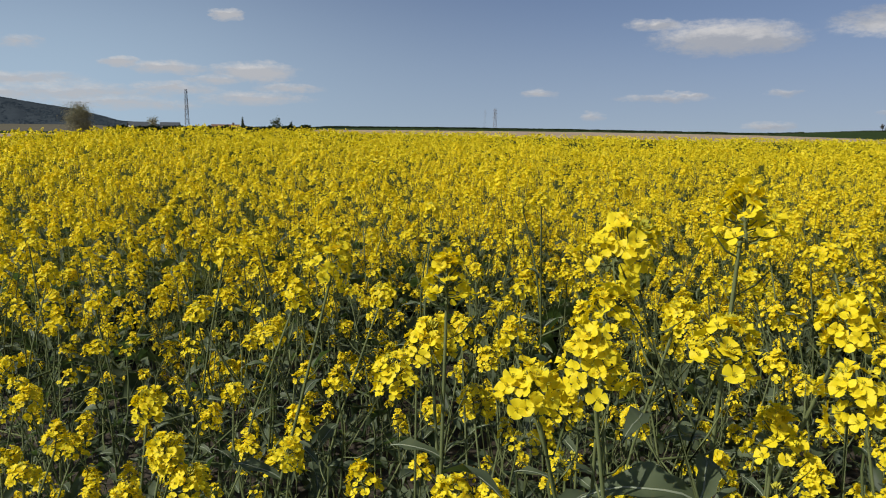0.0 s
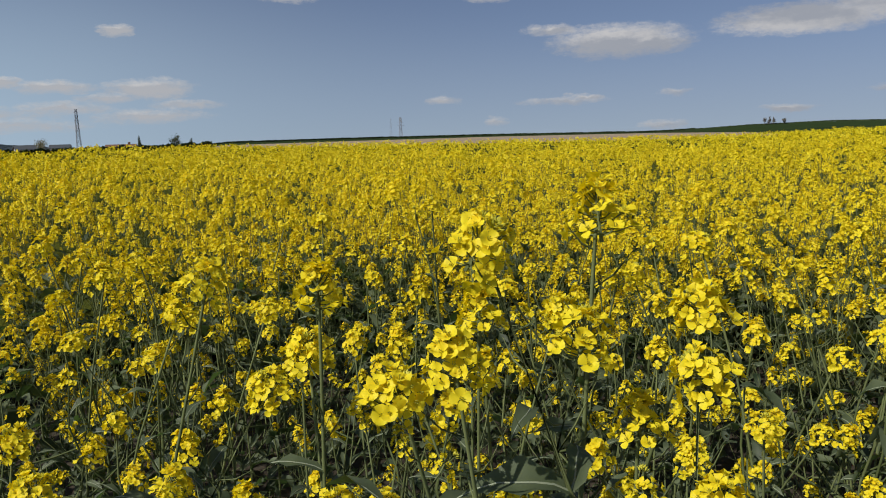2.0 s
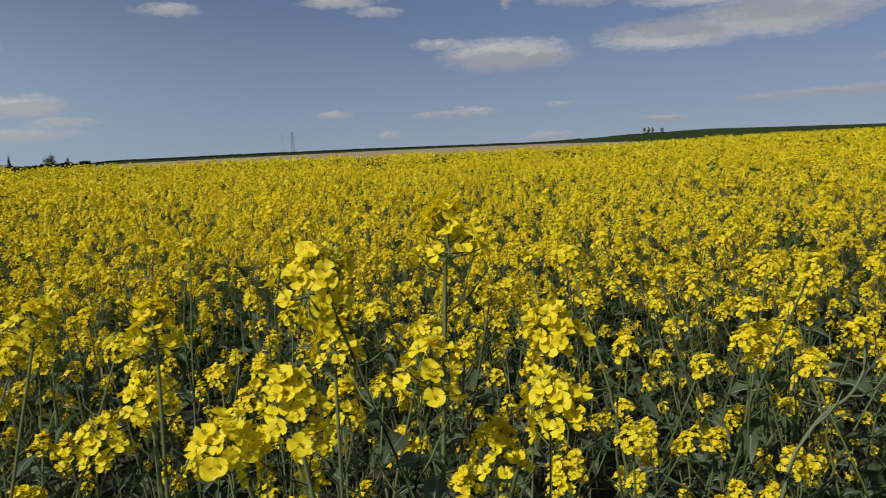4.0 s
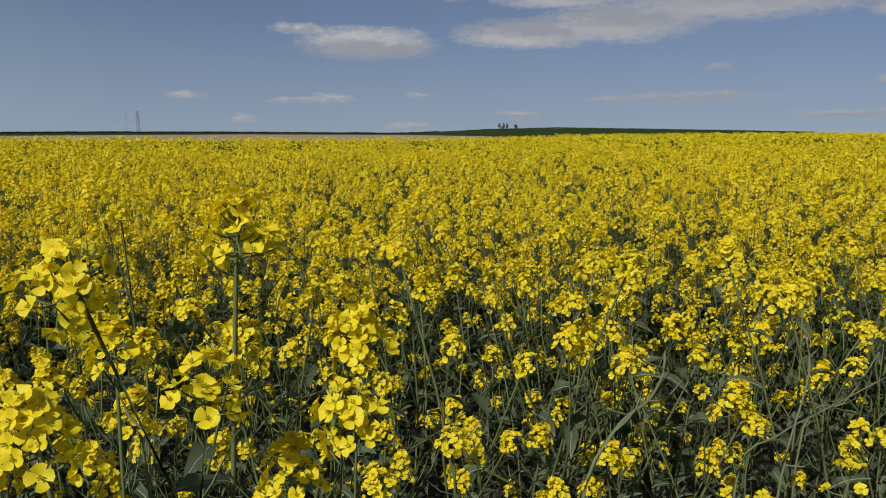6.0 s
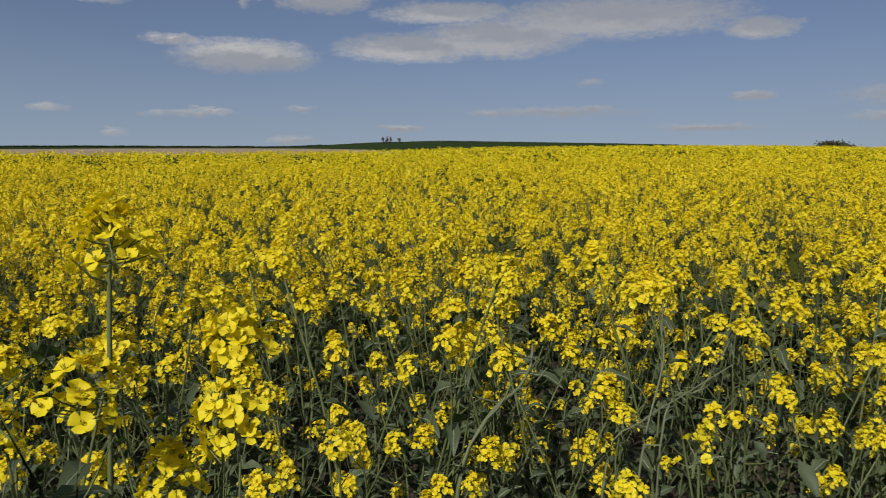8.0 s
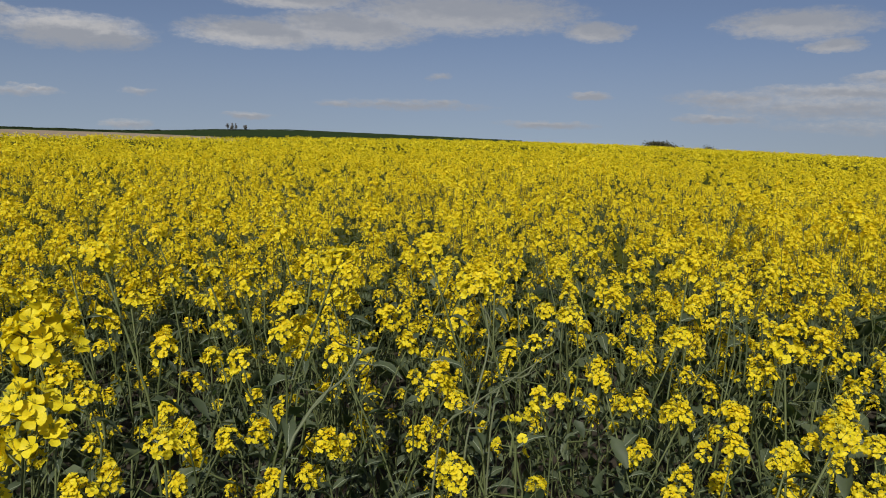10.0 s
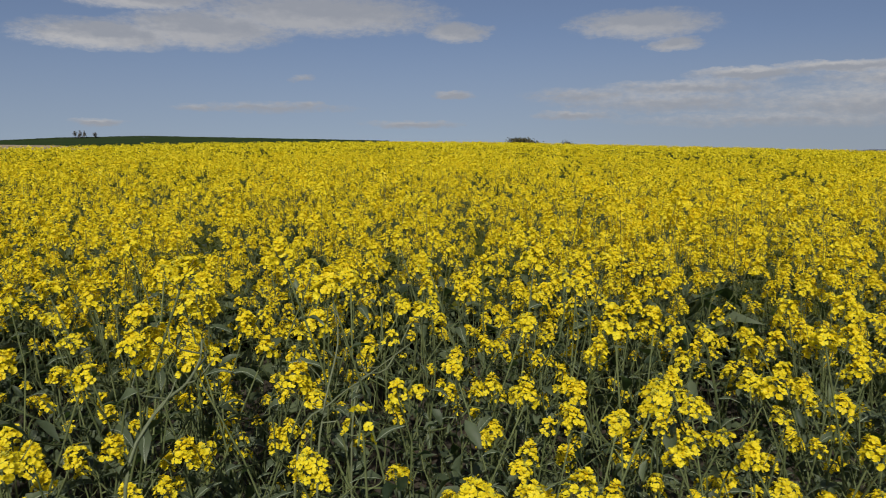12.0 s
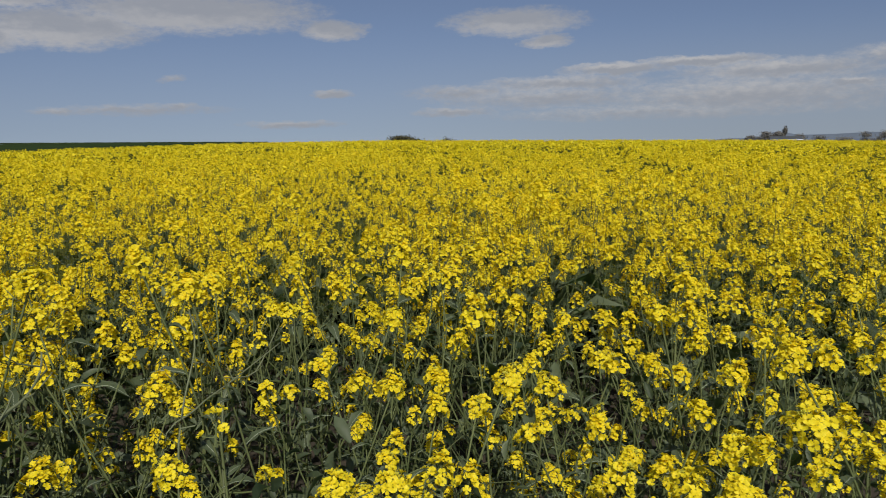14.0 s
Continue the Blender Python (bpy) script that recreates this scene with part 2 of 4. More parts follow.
# ---- ground ----
AZ = [-180, -35, -31.5, -26, -21, -13, 0, 10, 20, 28, 35, 42, 50, 57, 66, 80, 94, 120, 180]
CREST = [-0.6, -0.78, -0.74, -0.46, -0.30, -0.40, -0.55, -0.66, -0.70, -0.66, -0.42, -0.34, -0.27, -0.26, -0.42, -0.66, -0.95, -1.0, -0.6]
EDGE = [45, 42, 42, 42, 45, 55, 65, 70, 75, 80, 95, 115, 135, 140, 140, 140, 140, 140, 45]
AZ2 = [-180, -35, -24, -14, -10, 0, 10, 22, 28, 33.5, 40, 46, 52, 60, 95, 180]
R1 = [250, 250, 250, 250, 250, 260, 260, 220, 140, 95, 160, 180, 200, 220, 220, 250]
TOP1 = [-0.6, -0.9, -0.9, -0.8, -0.46, -0.43, -0.41, -0.46, -0.57, -0.9, -0.4, -0.42, -0.5, -0.7, -1.3, -0.6]
TOP2 = [-0.5, -0.7, -0.8, -0.7, -0.32, -0.29, -0.33, -0.42, -0.11, 0.03, -0.08, -0.18, -0.30, -0.6, -1.3, -0.5]
EYE = 1.6


def crest_at(b):
    return np.interp(b, AZ, CREST), np.interp(b, AZ, EDGE)


def ground_at(b, r):
    """Height of the ground at a bearing and a distance (arrays or numbers)."""
    c, e = crest_at(b)
    r1, t1, t2 = np.interp(b, AZ2, R1), np.interp(b, AZ2, TOP1), np.interp(b, AZ2, TOP2)
    rise = 0.38 + e * np.tan(np.radians(c))
    z1 = EYE + r1 * np.tan(np.radians(t1))
    z2 = EYE + 450 * np.tan(np.radians(t2))
    z = np.where(r < e, r / e * rise, rise + (z1 - rise) * np.clip((r - e) / (r1 - e), 0, 1))
    z = np.where(r > r1, z1 + (z2 - z1) * np.clip((r - r1) / (450 - r1), 0, 1), z)
    low = np.interp(b, [-180, -70, -60, -26, -22, 50, 62, 120, 180], [-14, -14, -4, -4, -14, -14, -70, -70, -14])
    return np.where(r > 450, z2 + (low - z2) * np.clip((r - 450) / 1200, 0, 1) - np.maximum(r - 1650, 0) * 0.016, z)


def ground_xy(x, y):
    return ground_at(np.degrees(np.arctan2(x, y)), np.hypot(x, y))


def build_ground():
    bearings = np.concatenate([np.arange(-180, -45, 5.0), np.arange(-45, 110, 1.0), np.arange(110, 180, 5.0)])
    def radii(b):
        """Rings of one bearing, with one ring on every field boundary."""
        e, r1 = float(crest_at(b)[1]), float(np.interp(b, AZ2, R1))
        near = [0.25, 0.6, 1, 1.5, 2, 3, 4, 6, 8, 11, 15, 20, 26, 33]
        return (near + [33 + (e - 33) * u / 12 for u in range(1, 13)] + [e + (r1 - e) * u / 16 for u in range(1, 17)]
                + [r1 + (450 - r1) * u / 20 for u in range(1, 21)] + [500, 560, 640, 760, 900, 1100, 1400, 1700, 2200, 3000, 4000, 4800])
    geo = Geo()
    geo.v.append((0, 0, 0))
    n = len(bearings)
    grid = np.array([radii(b) for b in bearings]).T
    for row in grid:
        z = ground_at(bearings, row)
        for b, r, h in zip(bearings, row, z):
            bump = 0.02 * noise.noise(Vector((*polar(b, r), 0)) * 2.0) if r < 12 else 0
            geo.v.append((*polar(b, r), float(h) + bump))
    for j in range(n):
        k = (j + 1) % n
        geo.f.append((0, 1 + k, 1 + j))
        geo.m.append(0)
        for i in range(len(grid) - 1):
            a = 1 + i * n
            geo.f.append((a + j, a + k, a + n + k, a + n + j))
            inside = -60 < bearings[j] < 125
            kind = 0 if i < 25 and inside else 1 if i < 41 and bearings[j] < 34 else 2 if i < 61 else 3
            geo.m.append(4 if not inside and i < 13 else kind)
    ob = new("ground", geo.mesh("ground", [SOIL, TAN, GREEN, FAR, GRASS], True))
    tagged(ob, "dark soil under the crop, pale fallow and green fields beyond", "ground", kind="structure")


build_ground()


# ---- rapeseed ----
def petal(geo, at, out, side, up, length, width, cup, mat=0, fine=1, curl=0.0):
    """One petal from its claw at `at`, along `out`, with `up` as the flower's face. It rises with `cup` and flares at its
    rim. fine: 2 rounded, 1 folded, 0 a single face."""
    def p(a, b, c=0.0):
        lift = cup * (a - 0.45 * a * a) + 0.55 * b * b + curl * b * a + c
        return at + out * (a * length * (1 - 0.18 * max(cup, 0))) + side * (b * width) + up * (lift * length)
    if fine == 2:
        pts = [p(0, 0), p(0.42, -0.36), p(0.80, -0.50), p(1.0, -0.20, -0.05), p(0.96, 0.22, -0.09), p(0.78, 0.50), p(0.40, 0.36), p(0.62, 0, -0.05)]
        geo.add(pts, [(7, (i + 1) % 7, i) for i in range(7)], mat)
    elif fine == 1:
        pts = [p(0, 0), p(0.55, -0.52), p(1.0, -0.22), p(0.98, 0.26), p(0.52, 0.52)]
        geo.add(pts, [(0, 2, 1), (0, 3, 2), (0, 4, 3)], mat)
    else:
        geo.add([p(0, 0), p(0.92, -0.62), p(0.92, 0.62)], [(0, 2, 1)], mat)


def flower_spots(rng, flowers, size, ring=0.0):
    """Where the open flowers of one head sit: pedicel root, centre and facing of each. They stand round the axis in a
    dome; with a ring the upper ones are missing and the buds lie open."""
    k, long = size / 0.06, size * rng.uniform(0.45, 0.8)
    turn = rng.uniform(0, 6)
    spots = []
    for i in range(flowers):
        u = (i + 0.5) / flowers * (1 - ring)
        a = turn + i * 2.39996 + rng.uniform(-0.4, 0.4)
        rise = radians(4 + 66 * u ** 1.2 + rng.uniform(-14, 14))
        reach = k * (0.026 - 0.011 * u) * rng.uniform(0.72, 1.2)
        root = Vector((0, 0, long * (u - 0.9)))
        way = Vector((math.cos(a) * math.cos(rise), math.sin(a) * math.cos(rise), math.sin(rise)))
        face = (way * 0.9 + Vector((0, 0, 0.42)) + Vector((rng.gauss(0, 0.3), rng.gauss(0, 0.3), rng.gauss(0, 0.25)))).normalized()
        spots.append((root, root + way * reach, face))
    return spots, long


def bud_cluster(rng, geo, top, k, count, mat):
    """Closed buds crowded at the tip of a head."""
    for i in range(count):
        a, r = i * 2.4, 0.0068 * k * math.sqrt((i + 0.3) / count)
        c = Vector((math.cos(a) * r, math.sin(a) * r, top + 0.007 * k * (1 - (r / (0.007 * k)) ** 2)))
        s, h = 0.0016 * k, 0.0036 * k
        lean = Vector((math.cos(a), math.sin(a), 0)) * r * 0.5
        geo.add([c + Vector((s, 0, 0)), c + Vector((0, s, 0)), c + Vector((-s, 0, 0)), c + Vector((0, -s, 0)), c + lean + Vector((0, 0, h)), c - lean + Vector((0, 0, -h))],
                [(0, 1, 4), (1, 2, 4), (2, 3, 4), (3, 0, 4), (1, 0, 5), (2, 1, 5), (3, 2, 5), (0, 3, 5)], mat)


def raceme(rng, flowers, size, fine=2, single=False, ring=0.0):
    """A flower head: cupped four-petalled flowers round the axis, buds on top. Materials: petal, bud, stem."""
    geo = Geo()
    k = size / 0.06
    spots, long = flower_spots(rng, flowers, size, ring)
    for root, centre, up in spots:
        fwd = up.orthogonal().normalized()
        side = up.cross(fwd)
        spin = rng.uniform(0, 6.28)
        cup = rng.uniform(0.0, 1.2)
        if single:
            s = 0.0098 * k
            out, across = fwd * math.cos(spin) + side * math.sin(spin), side * math.cos(spin) - fwd * math.sin(spin)
            geo.add([centre + out * s, centre + (across - out * 0.6) * s, centre - (across + out * 0.6) * s], [(0, 1, 2)], 0)
            continue
        for q in range(4):
            w = spin + q * math.pi / 2 + rng.uniform(-0.2, 0.2)
            out = fwd * math.cos(w) + side * math.sin(w)
            petal(geo, centre, out, up.cross(out), up, rng.uniform(0.0084, 0.0106) * k, rng.uniform(0.0084, 0.0104) * k, cup + rng.uniform(-0.3, 0.3), 0, fine, rng.uniform(-0.4, 0.4))
        if fine:
            geo.add([root - side * 0.0008, root + side * 0.0008, centre + side * 0.0007, centre - side * 0.0007], [(0, 1, 2, 3)], 2)
            geo.add([centre + fwd * 0.0014, centre - fwd * 0.0007 + side * 0.0013, centre - fwd * 0.0007 - side * 0.0013, centre + up * 0.005], [(0, 1, 3), (1, 2, 3), (2, 0, 3)], 1)
    if fine:
        geo.tube([(0, 0, -long), (0, 0, 0.004)], [0.0016, 0.0010], 4, 2)
        bud_cluster(rng, geo, 0.006 * k, k, 11 if not ring else 16, 1)
    else:
        c, s = Vector((0, 0, 0.006 * k)), 0.006 * k
        geo.add([c + Vector(d) * s for d in ((1, 0, 0), (-0.5, 0.87, 0), (-0.5, -0.87, 0), (0, 0, 1.2))], [(0, 1, 3), (1, 2, 3), (2, 0, 3)], 1)
    return geo


def leaf_geo(rng, length, width, rows=6, rib=False):
    """A bent leaf along +x with a wavy edge and a channel along the midrib; rib: a pale raised midrib."""
    geo = Geo()
    droop, wave = rng.uniform(0.25, 0.9), rng.uniform(0, 6)
    curl = rng.uniform(0.15, 0.55)
    for i in range(rows + 1):
        u = i / rows
        w = width * (math.sin(math.pi * min(1, u * 0.93 + 0.07)) ** 0.8) * (1 + 0.22 * math.sin(u * 17 + wave))
        x, z = length * u * (1 - 0.15 * droop * u), length * (0.35 * u - droop * u * u)
        lift = 0.14 * w * math.sin(u * 11 + wave * 2)
        geo.v += [(x, -w / 2, z + curl * w + lift), (x, 0.06 * w * math.sin(u * 8 + wave), z), (x, w / 2, z + curl * w - lift)]
    for i in range(rows):
        for s in (0, 1):
            a = i * 3 + s
            geo.f.append((a, a + 3, a + 4, a + 1))
            geo.m.append(0)
    if rib:
        line = [Vector(geo.v[3 * i + 1]) + Vector((0, 0, 0.0007)) for i in range(rows + 1)]
        wide = [0.02 * width * (1.25 - i / rows) + 0.0004 for i in range(rows + 1)]
        geo.add([p + Vector((0, k * w, 0.001 if not k else 0)) for p, w in zip(line, wide) for k in (-1, 0, 1)],
                [(3 * i + j, 3 * i + j + 3, 3 * i + j + 4, 3 * i + j + 1) for i in range(rows) for j in (0, 1)], 1)
    return geo


def bough(rng, start, end, bow, steps=4):
    """Points of a curved stem from start to end."""
    start, end = Vector(start), Vector(end)
    bend = Vector((rng.uniform(-bow, bow), rng.uniform(-bow, bow), 0))
    flat = Vector((end.x - start.x, end.y - start.y, 0))
    return [start + (end - start) * u + (bend + flat * 0.45) * math.sin(math.pi * u) for u in [i / steps for i in range(steps + 1)]]


def plan_plant(rng, branches, tall=1.25, low=0.62, wide=0.2):
    """The branching of one plant: stems as (points, radii) and the heads' places and leans."""
    top = Vector((rng.uniform(-0.05, 0.05), rng.uniform(-0.05, 0.05), tall - 0.02))
    main = bough(rng, (0, 0, 0), top, 0.15, 6)
    stems = [(main, [0.0041 - 0.0022 * i / 6 for i in range(7)])]
    heads = [(top + Vector((0, 0, 0.02)), 1.0, main)]
    for i in range(branches):
        u = rng.uniform(0.4, 0.78)
        k = u * 6
        base = main[int(k)].lerp(main[int(k) + 1], k - int(k))
        a = i * 2.4 + rng.uniform(-0.5, 0.5)
        reach = rng.uniform(0.3, 1.0) * wide
        tip = Vector((base.x + math.cos(a) * reach, base.y + math.sin(a) * reach, tall * rng.uniform(low, 0.98)))
        pts = bough(rng, base, tip, 0.05, 4)
        stems.append((pts, [0.0029 - 0.0003 * j for j in range(5)]))
        heads.append((tip + Vector((0, 0, 0.015)), rng.uniform(0.62, 0.95), pts))
    return stems, heads


def pods(rng, geo, pts, mat, count, sides=3):
    """Thin young pods and bare pedicels below a head."""
    a, b = pts[-2], pts[-1]
    for i in range(count):
        p = b.lerp(a, 0.12 + 0.85 * i / count)
        w = i * 2.4 + rng.uniform(-0.4, 0.4)
        out = Vector((math.cos(w), math.sin(w), rng.uniform(0.2, 1.0)))
        n = rng.uniform(0.018, 0.045)
        geo.tube([p, p + out * n * 0.5, p + out * n + Vector((0, 0, n * 0.3))], [0.0008, 0.0012, 0.0004], sides, mat)


rng = random.Random(7)
HEADS_FINE = [raceme(rng, n, s, ring=r).mesh("raceme", [PETAL, BUD, STEM], True) for n, s, r in ((32, 0.058, 0), (36, 0.062, 0), (26, 0.054, 0.3), (38, 0.064, 0), (13, 0.05, 0.5), (30, 0.06, 0.25), (18, 0.054, 0))]
HEADS_LIGHT = [raceme(rng, n, s, 1, ring=r).mesh("raceme", [PETAL, BUD, STEM]) for n, s, r in ((24, 0.06, 0), (28, 0.064, 0), (20, 0.056, 0.3), (30, 0.066, 0), (12, 0.052, 0.5), (22, 0.062, 0.2))]
LEAF_MESHES = [leaf_geo(rng, l, w, rib=True).mesh("leaf", [LEAF, RIB], True) for l, w in ((0.115, 0.037), (0.09, 0.03), (0.07, 0.019), (0.13, 0.044), (0.055, 0.013))]


def rapeseed_plant(seed, branches, meshes, top=0, leaves=14):
    """One plant with its stem, leaves and flower heads, standing at the origin."""
    rng = random.Random(seed)
    plant = thing("rapeseed_plant", "rapeseed plant in full yellow bloom with glaucous green leaves", "plant", (0, 0, 0), group="rapeseed plants at the field's edge")
    stems, heads = plan_plant(rng, branches)
    geo = Geo()
    for pts, radii in stems:
        geo.tube(pts, radii, 5, 0)
        pods(rng, geo, pts, 0, 5)
    part("stem", geo, [STEM], plant, smooth=True)
    for place, size, pts in heads:
        ob = open_raceme(rng, top, 0.062, plant) if top and size == 1.0 else part("raceme", rng.choice(meshes), None, plant)
        d = (pts[-1] - pts[-2]).normalized()
        ob.matrix_basis = Matrix.Translation(place) @ pose(0, 0, 0, -40 * d.y + rng.uniform(-14, 14), 40 * d.x + rng.uniform(-14, 14), rng.uniform(0, 360)) @ Matrix.Scale(size, 4)
    main = stems[0][0]
    for i in range(leaves):
        u = 0.20 + 0.66 * i / (leaves - 1) + rng.uniform(-0.04, 0.04)
        k = u * 6
        base = main[int(k)].lerp(main[int(k) + 1], k - int(k))
        me = LEAF_MESHES[rng.choice((0, 0, 3, 1)) if u < 0.55 and not top else rng.choice((1, 2, 2, 4))]
        ob = part("leaf", me, None, plant)
        ob.matrix_basis = Matrix.Translation(base) @ pose(0, 0, 0, rng.uniform(-25, 25), rng.uniform(-40, 10), i * 137 + rng.uniform(-30, 30)) @ Matrix.Scale(rng.uniform(0.8, 1.15), 4)
    return plant, heads[0][0]


def flower(rng):
    """One open flower, facing +z, with four cupped petals and its yellow-green middle."""
    geo = Geo()
    cup = rng.uniform(0.1, 1.0)
    for q in range(4):
        w = q * math.pi / 2 + rng.uniform(-0.2, 0.2)
        out = Vector((math.cos(w), math.sin(w), 0))
        petal(geo, Vector((0, 0, 0)), out, Vector((-out.y, out.x, 0)), Vector((0, 0, 1)), rng.uniform(0.0094, 0.0118), rng.uniform(0.0094, 0.0116), cup + rng.uniform(-0.3, 0.3), 0, 2, rng.uniform(-0.4, 0.4))
    for i in range(5):
        a = i * 1.2566
        r = Vector((math.cos(a), math.sin(a), 0)) * 0.0016
        geo.tube([r * 0.5, r + Vector((0, 0, 0.0044 + 0.001 * (i % 2)))], [0.0003, 0.0006], 3, 1)
    return geo.mesh("flower", [PETAL, BUD], True)


FLOWERS = [flower(rng) for i in range(12)]


def open_raceme(rng, flowers, size, plant):
    """A flower head whose flowers are pieces of their own on a stalk with pedicels and buds."""
    geo = Geo()
    k = size / 0.06
    spots, long = flower_spots(rng, flowers, size, rng.choice((0, 0, 0.25)))
    geo.tube([(0, 0, -long), (0, 0, 0.004)], [0.0018, 0.0010], 5, 1)
    for root, centre, up in spots:
        bow = root.lerp(centre, 0.55) - Vector((0, 0, 0.0015))
        geo.tube([root, bow, centre], [0.0008, 0.0007, 0.0006], 3, 1)
    bud_cluster(rng, geo, 0.006 * k, k, 13, 0)
    head = part("raceme", geo, [BUD, STEM], plant)
    for root, centre, up in spots:
        part("flower", rng.choice(FLOWERS), None, head).matrix_basis = (Matrix.Translation(centre) @ up.to_track_quat("Z", "Y").to_matrix().to_4x4()
            @ Matrix.Rotation(rng.uniform(0, 6.28), 4, "Z") @ Matrix.Scale(k * rng.uniform(0.76, 0.98), 4))
    return head


PLANTS = [rapeseed_plant(20 + i, n, HEADS_FINE) for i, n in enumerate((5, 4, 6, 3, 5, 4, 3, 2))]
HEROES = [rapeseed_plant(70 + i, n, HEADS_FINE, k) for i, (n, k) in enumerate(((3, 36), (1, 30), (4, 38), (1, 33)))]
SPRIG = rapeseed_plant(90, 0, HEADS_FINE, 6)
PLANTS += [rapeseed_plant(40 + i, n, HEADS_LIGHT, leaves=8) for i, n in enumerate((5, 4, 6, 3, 5, 4, 6, 4))]


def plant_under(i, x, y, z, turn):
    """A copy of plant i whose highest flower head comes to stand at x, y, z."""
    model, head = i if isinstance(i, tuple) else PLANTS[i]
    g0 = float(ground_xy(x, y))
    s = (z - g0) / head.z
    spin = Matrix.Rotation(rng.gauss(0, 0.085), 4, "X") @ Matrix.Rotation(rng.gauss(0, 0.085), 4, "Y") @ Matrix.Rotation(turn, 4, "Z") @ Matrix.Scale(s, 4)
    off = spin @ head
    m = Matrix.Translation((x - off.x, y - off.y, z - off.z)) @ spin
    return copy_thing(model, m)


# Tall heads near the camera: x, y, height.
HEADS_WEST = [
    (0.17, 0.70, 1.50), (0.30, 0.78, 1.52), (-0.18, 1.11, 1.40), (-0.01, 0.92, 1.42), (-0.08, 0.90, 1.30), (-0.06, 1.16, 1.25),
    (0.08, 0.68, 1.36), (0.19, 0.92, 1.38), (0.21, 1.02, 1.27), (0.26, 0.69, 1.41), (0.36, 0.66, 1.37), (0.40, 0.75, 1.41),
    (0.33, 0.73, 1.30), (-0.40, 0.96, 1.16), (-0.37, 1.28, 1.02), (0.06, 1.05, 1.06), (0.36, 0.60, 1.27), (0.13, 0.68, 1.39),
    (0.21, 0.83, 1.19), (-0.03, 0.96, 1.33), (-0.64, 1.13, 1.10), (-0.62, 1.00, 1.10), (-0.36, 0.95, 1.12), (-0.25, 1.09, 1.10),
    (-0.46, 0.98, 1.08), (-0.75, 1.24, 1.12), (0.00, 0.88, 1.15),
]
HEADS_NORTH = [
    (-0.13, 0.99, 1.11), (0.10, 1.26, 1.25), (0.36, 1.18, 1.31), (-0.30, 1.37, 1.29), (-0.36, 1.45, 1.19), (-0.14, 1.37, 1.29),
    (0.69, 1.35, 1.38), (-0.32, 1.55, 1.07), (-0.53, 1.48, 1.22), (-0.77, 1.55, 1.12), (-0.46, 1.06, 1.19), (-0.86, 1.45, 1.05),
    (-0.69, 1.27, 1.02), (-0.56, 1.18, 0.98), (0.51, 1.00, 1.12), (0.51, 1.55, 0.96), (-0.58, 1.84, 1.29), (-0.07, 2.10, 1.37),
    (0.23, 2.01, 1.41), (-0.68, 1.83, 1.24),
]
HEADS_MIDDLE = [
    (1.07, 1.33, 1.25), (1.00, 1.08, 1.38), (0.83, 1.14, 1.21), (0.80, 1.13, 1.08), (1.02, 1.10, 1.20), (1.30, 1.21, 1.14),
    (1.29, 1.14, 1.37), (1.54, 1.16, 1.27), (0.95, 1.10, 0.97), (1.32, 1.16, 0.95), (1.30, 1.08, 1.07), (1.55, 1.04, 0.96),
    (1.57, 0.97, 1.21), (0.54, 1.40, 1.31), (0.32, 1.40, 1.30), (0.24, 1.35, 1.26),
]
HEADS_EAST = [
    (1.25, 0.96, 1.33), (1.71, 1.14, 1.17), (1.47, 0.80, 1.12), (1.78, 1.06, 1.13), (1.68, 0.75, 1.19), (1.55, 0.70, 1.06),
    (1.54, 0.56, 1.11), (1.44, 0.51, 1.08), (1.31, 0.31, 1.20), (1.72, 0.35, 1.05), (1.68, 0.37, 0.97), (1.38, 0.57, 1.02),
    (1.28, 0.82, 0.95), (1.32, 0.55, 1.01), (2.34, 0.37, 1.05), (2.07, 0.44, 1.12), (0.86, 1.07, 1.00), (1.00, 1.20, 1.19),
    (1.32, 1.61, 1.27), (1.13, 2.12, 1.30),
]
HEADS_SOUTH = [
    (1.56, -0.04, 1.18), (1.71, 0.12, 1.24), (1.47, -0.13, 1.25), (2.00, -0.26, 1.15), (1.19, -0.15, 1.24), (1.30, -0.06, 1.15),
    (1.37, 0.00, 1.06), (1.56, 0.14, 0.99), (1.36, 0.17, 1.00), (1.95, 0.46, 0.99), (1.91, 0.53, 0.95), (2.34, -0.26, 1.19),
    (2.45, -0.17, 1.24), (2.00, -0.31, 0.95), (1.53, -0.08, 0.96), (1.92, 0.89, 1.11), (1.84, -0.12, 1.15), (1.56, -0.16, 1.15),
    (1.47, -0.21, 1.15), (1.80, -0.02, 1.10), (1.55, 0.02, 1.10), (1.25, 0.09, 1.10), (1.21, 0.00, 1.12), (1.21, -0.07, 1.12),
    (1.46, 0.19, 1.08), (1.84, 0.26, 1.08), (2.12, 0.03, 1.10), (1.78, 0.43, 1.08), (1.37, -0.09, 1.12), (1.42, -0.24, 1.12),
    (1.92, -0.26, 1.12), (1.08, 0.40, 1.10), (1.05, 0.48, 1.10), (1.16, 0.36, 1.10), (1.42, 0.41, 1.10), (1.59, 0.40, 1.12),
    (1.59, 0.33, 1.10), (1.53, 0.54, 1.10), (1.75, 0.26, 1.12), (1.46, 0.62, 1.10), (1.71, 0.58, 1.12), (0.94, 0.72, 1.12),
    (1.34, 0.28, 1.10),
]

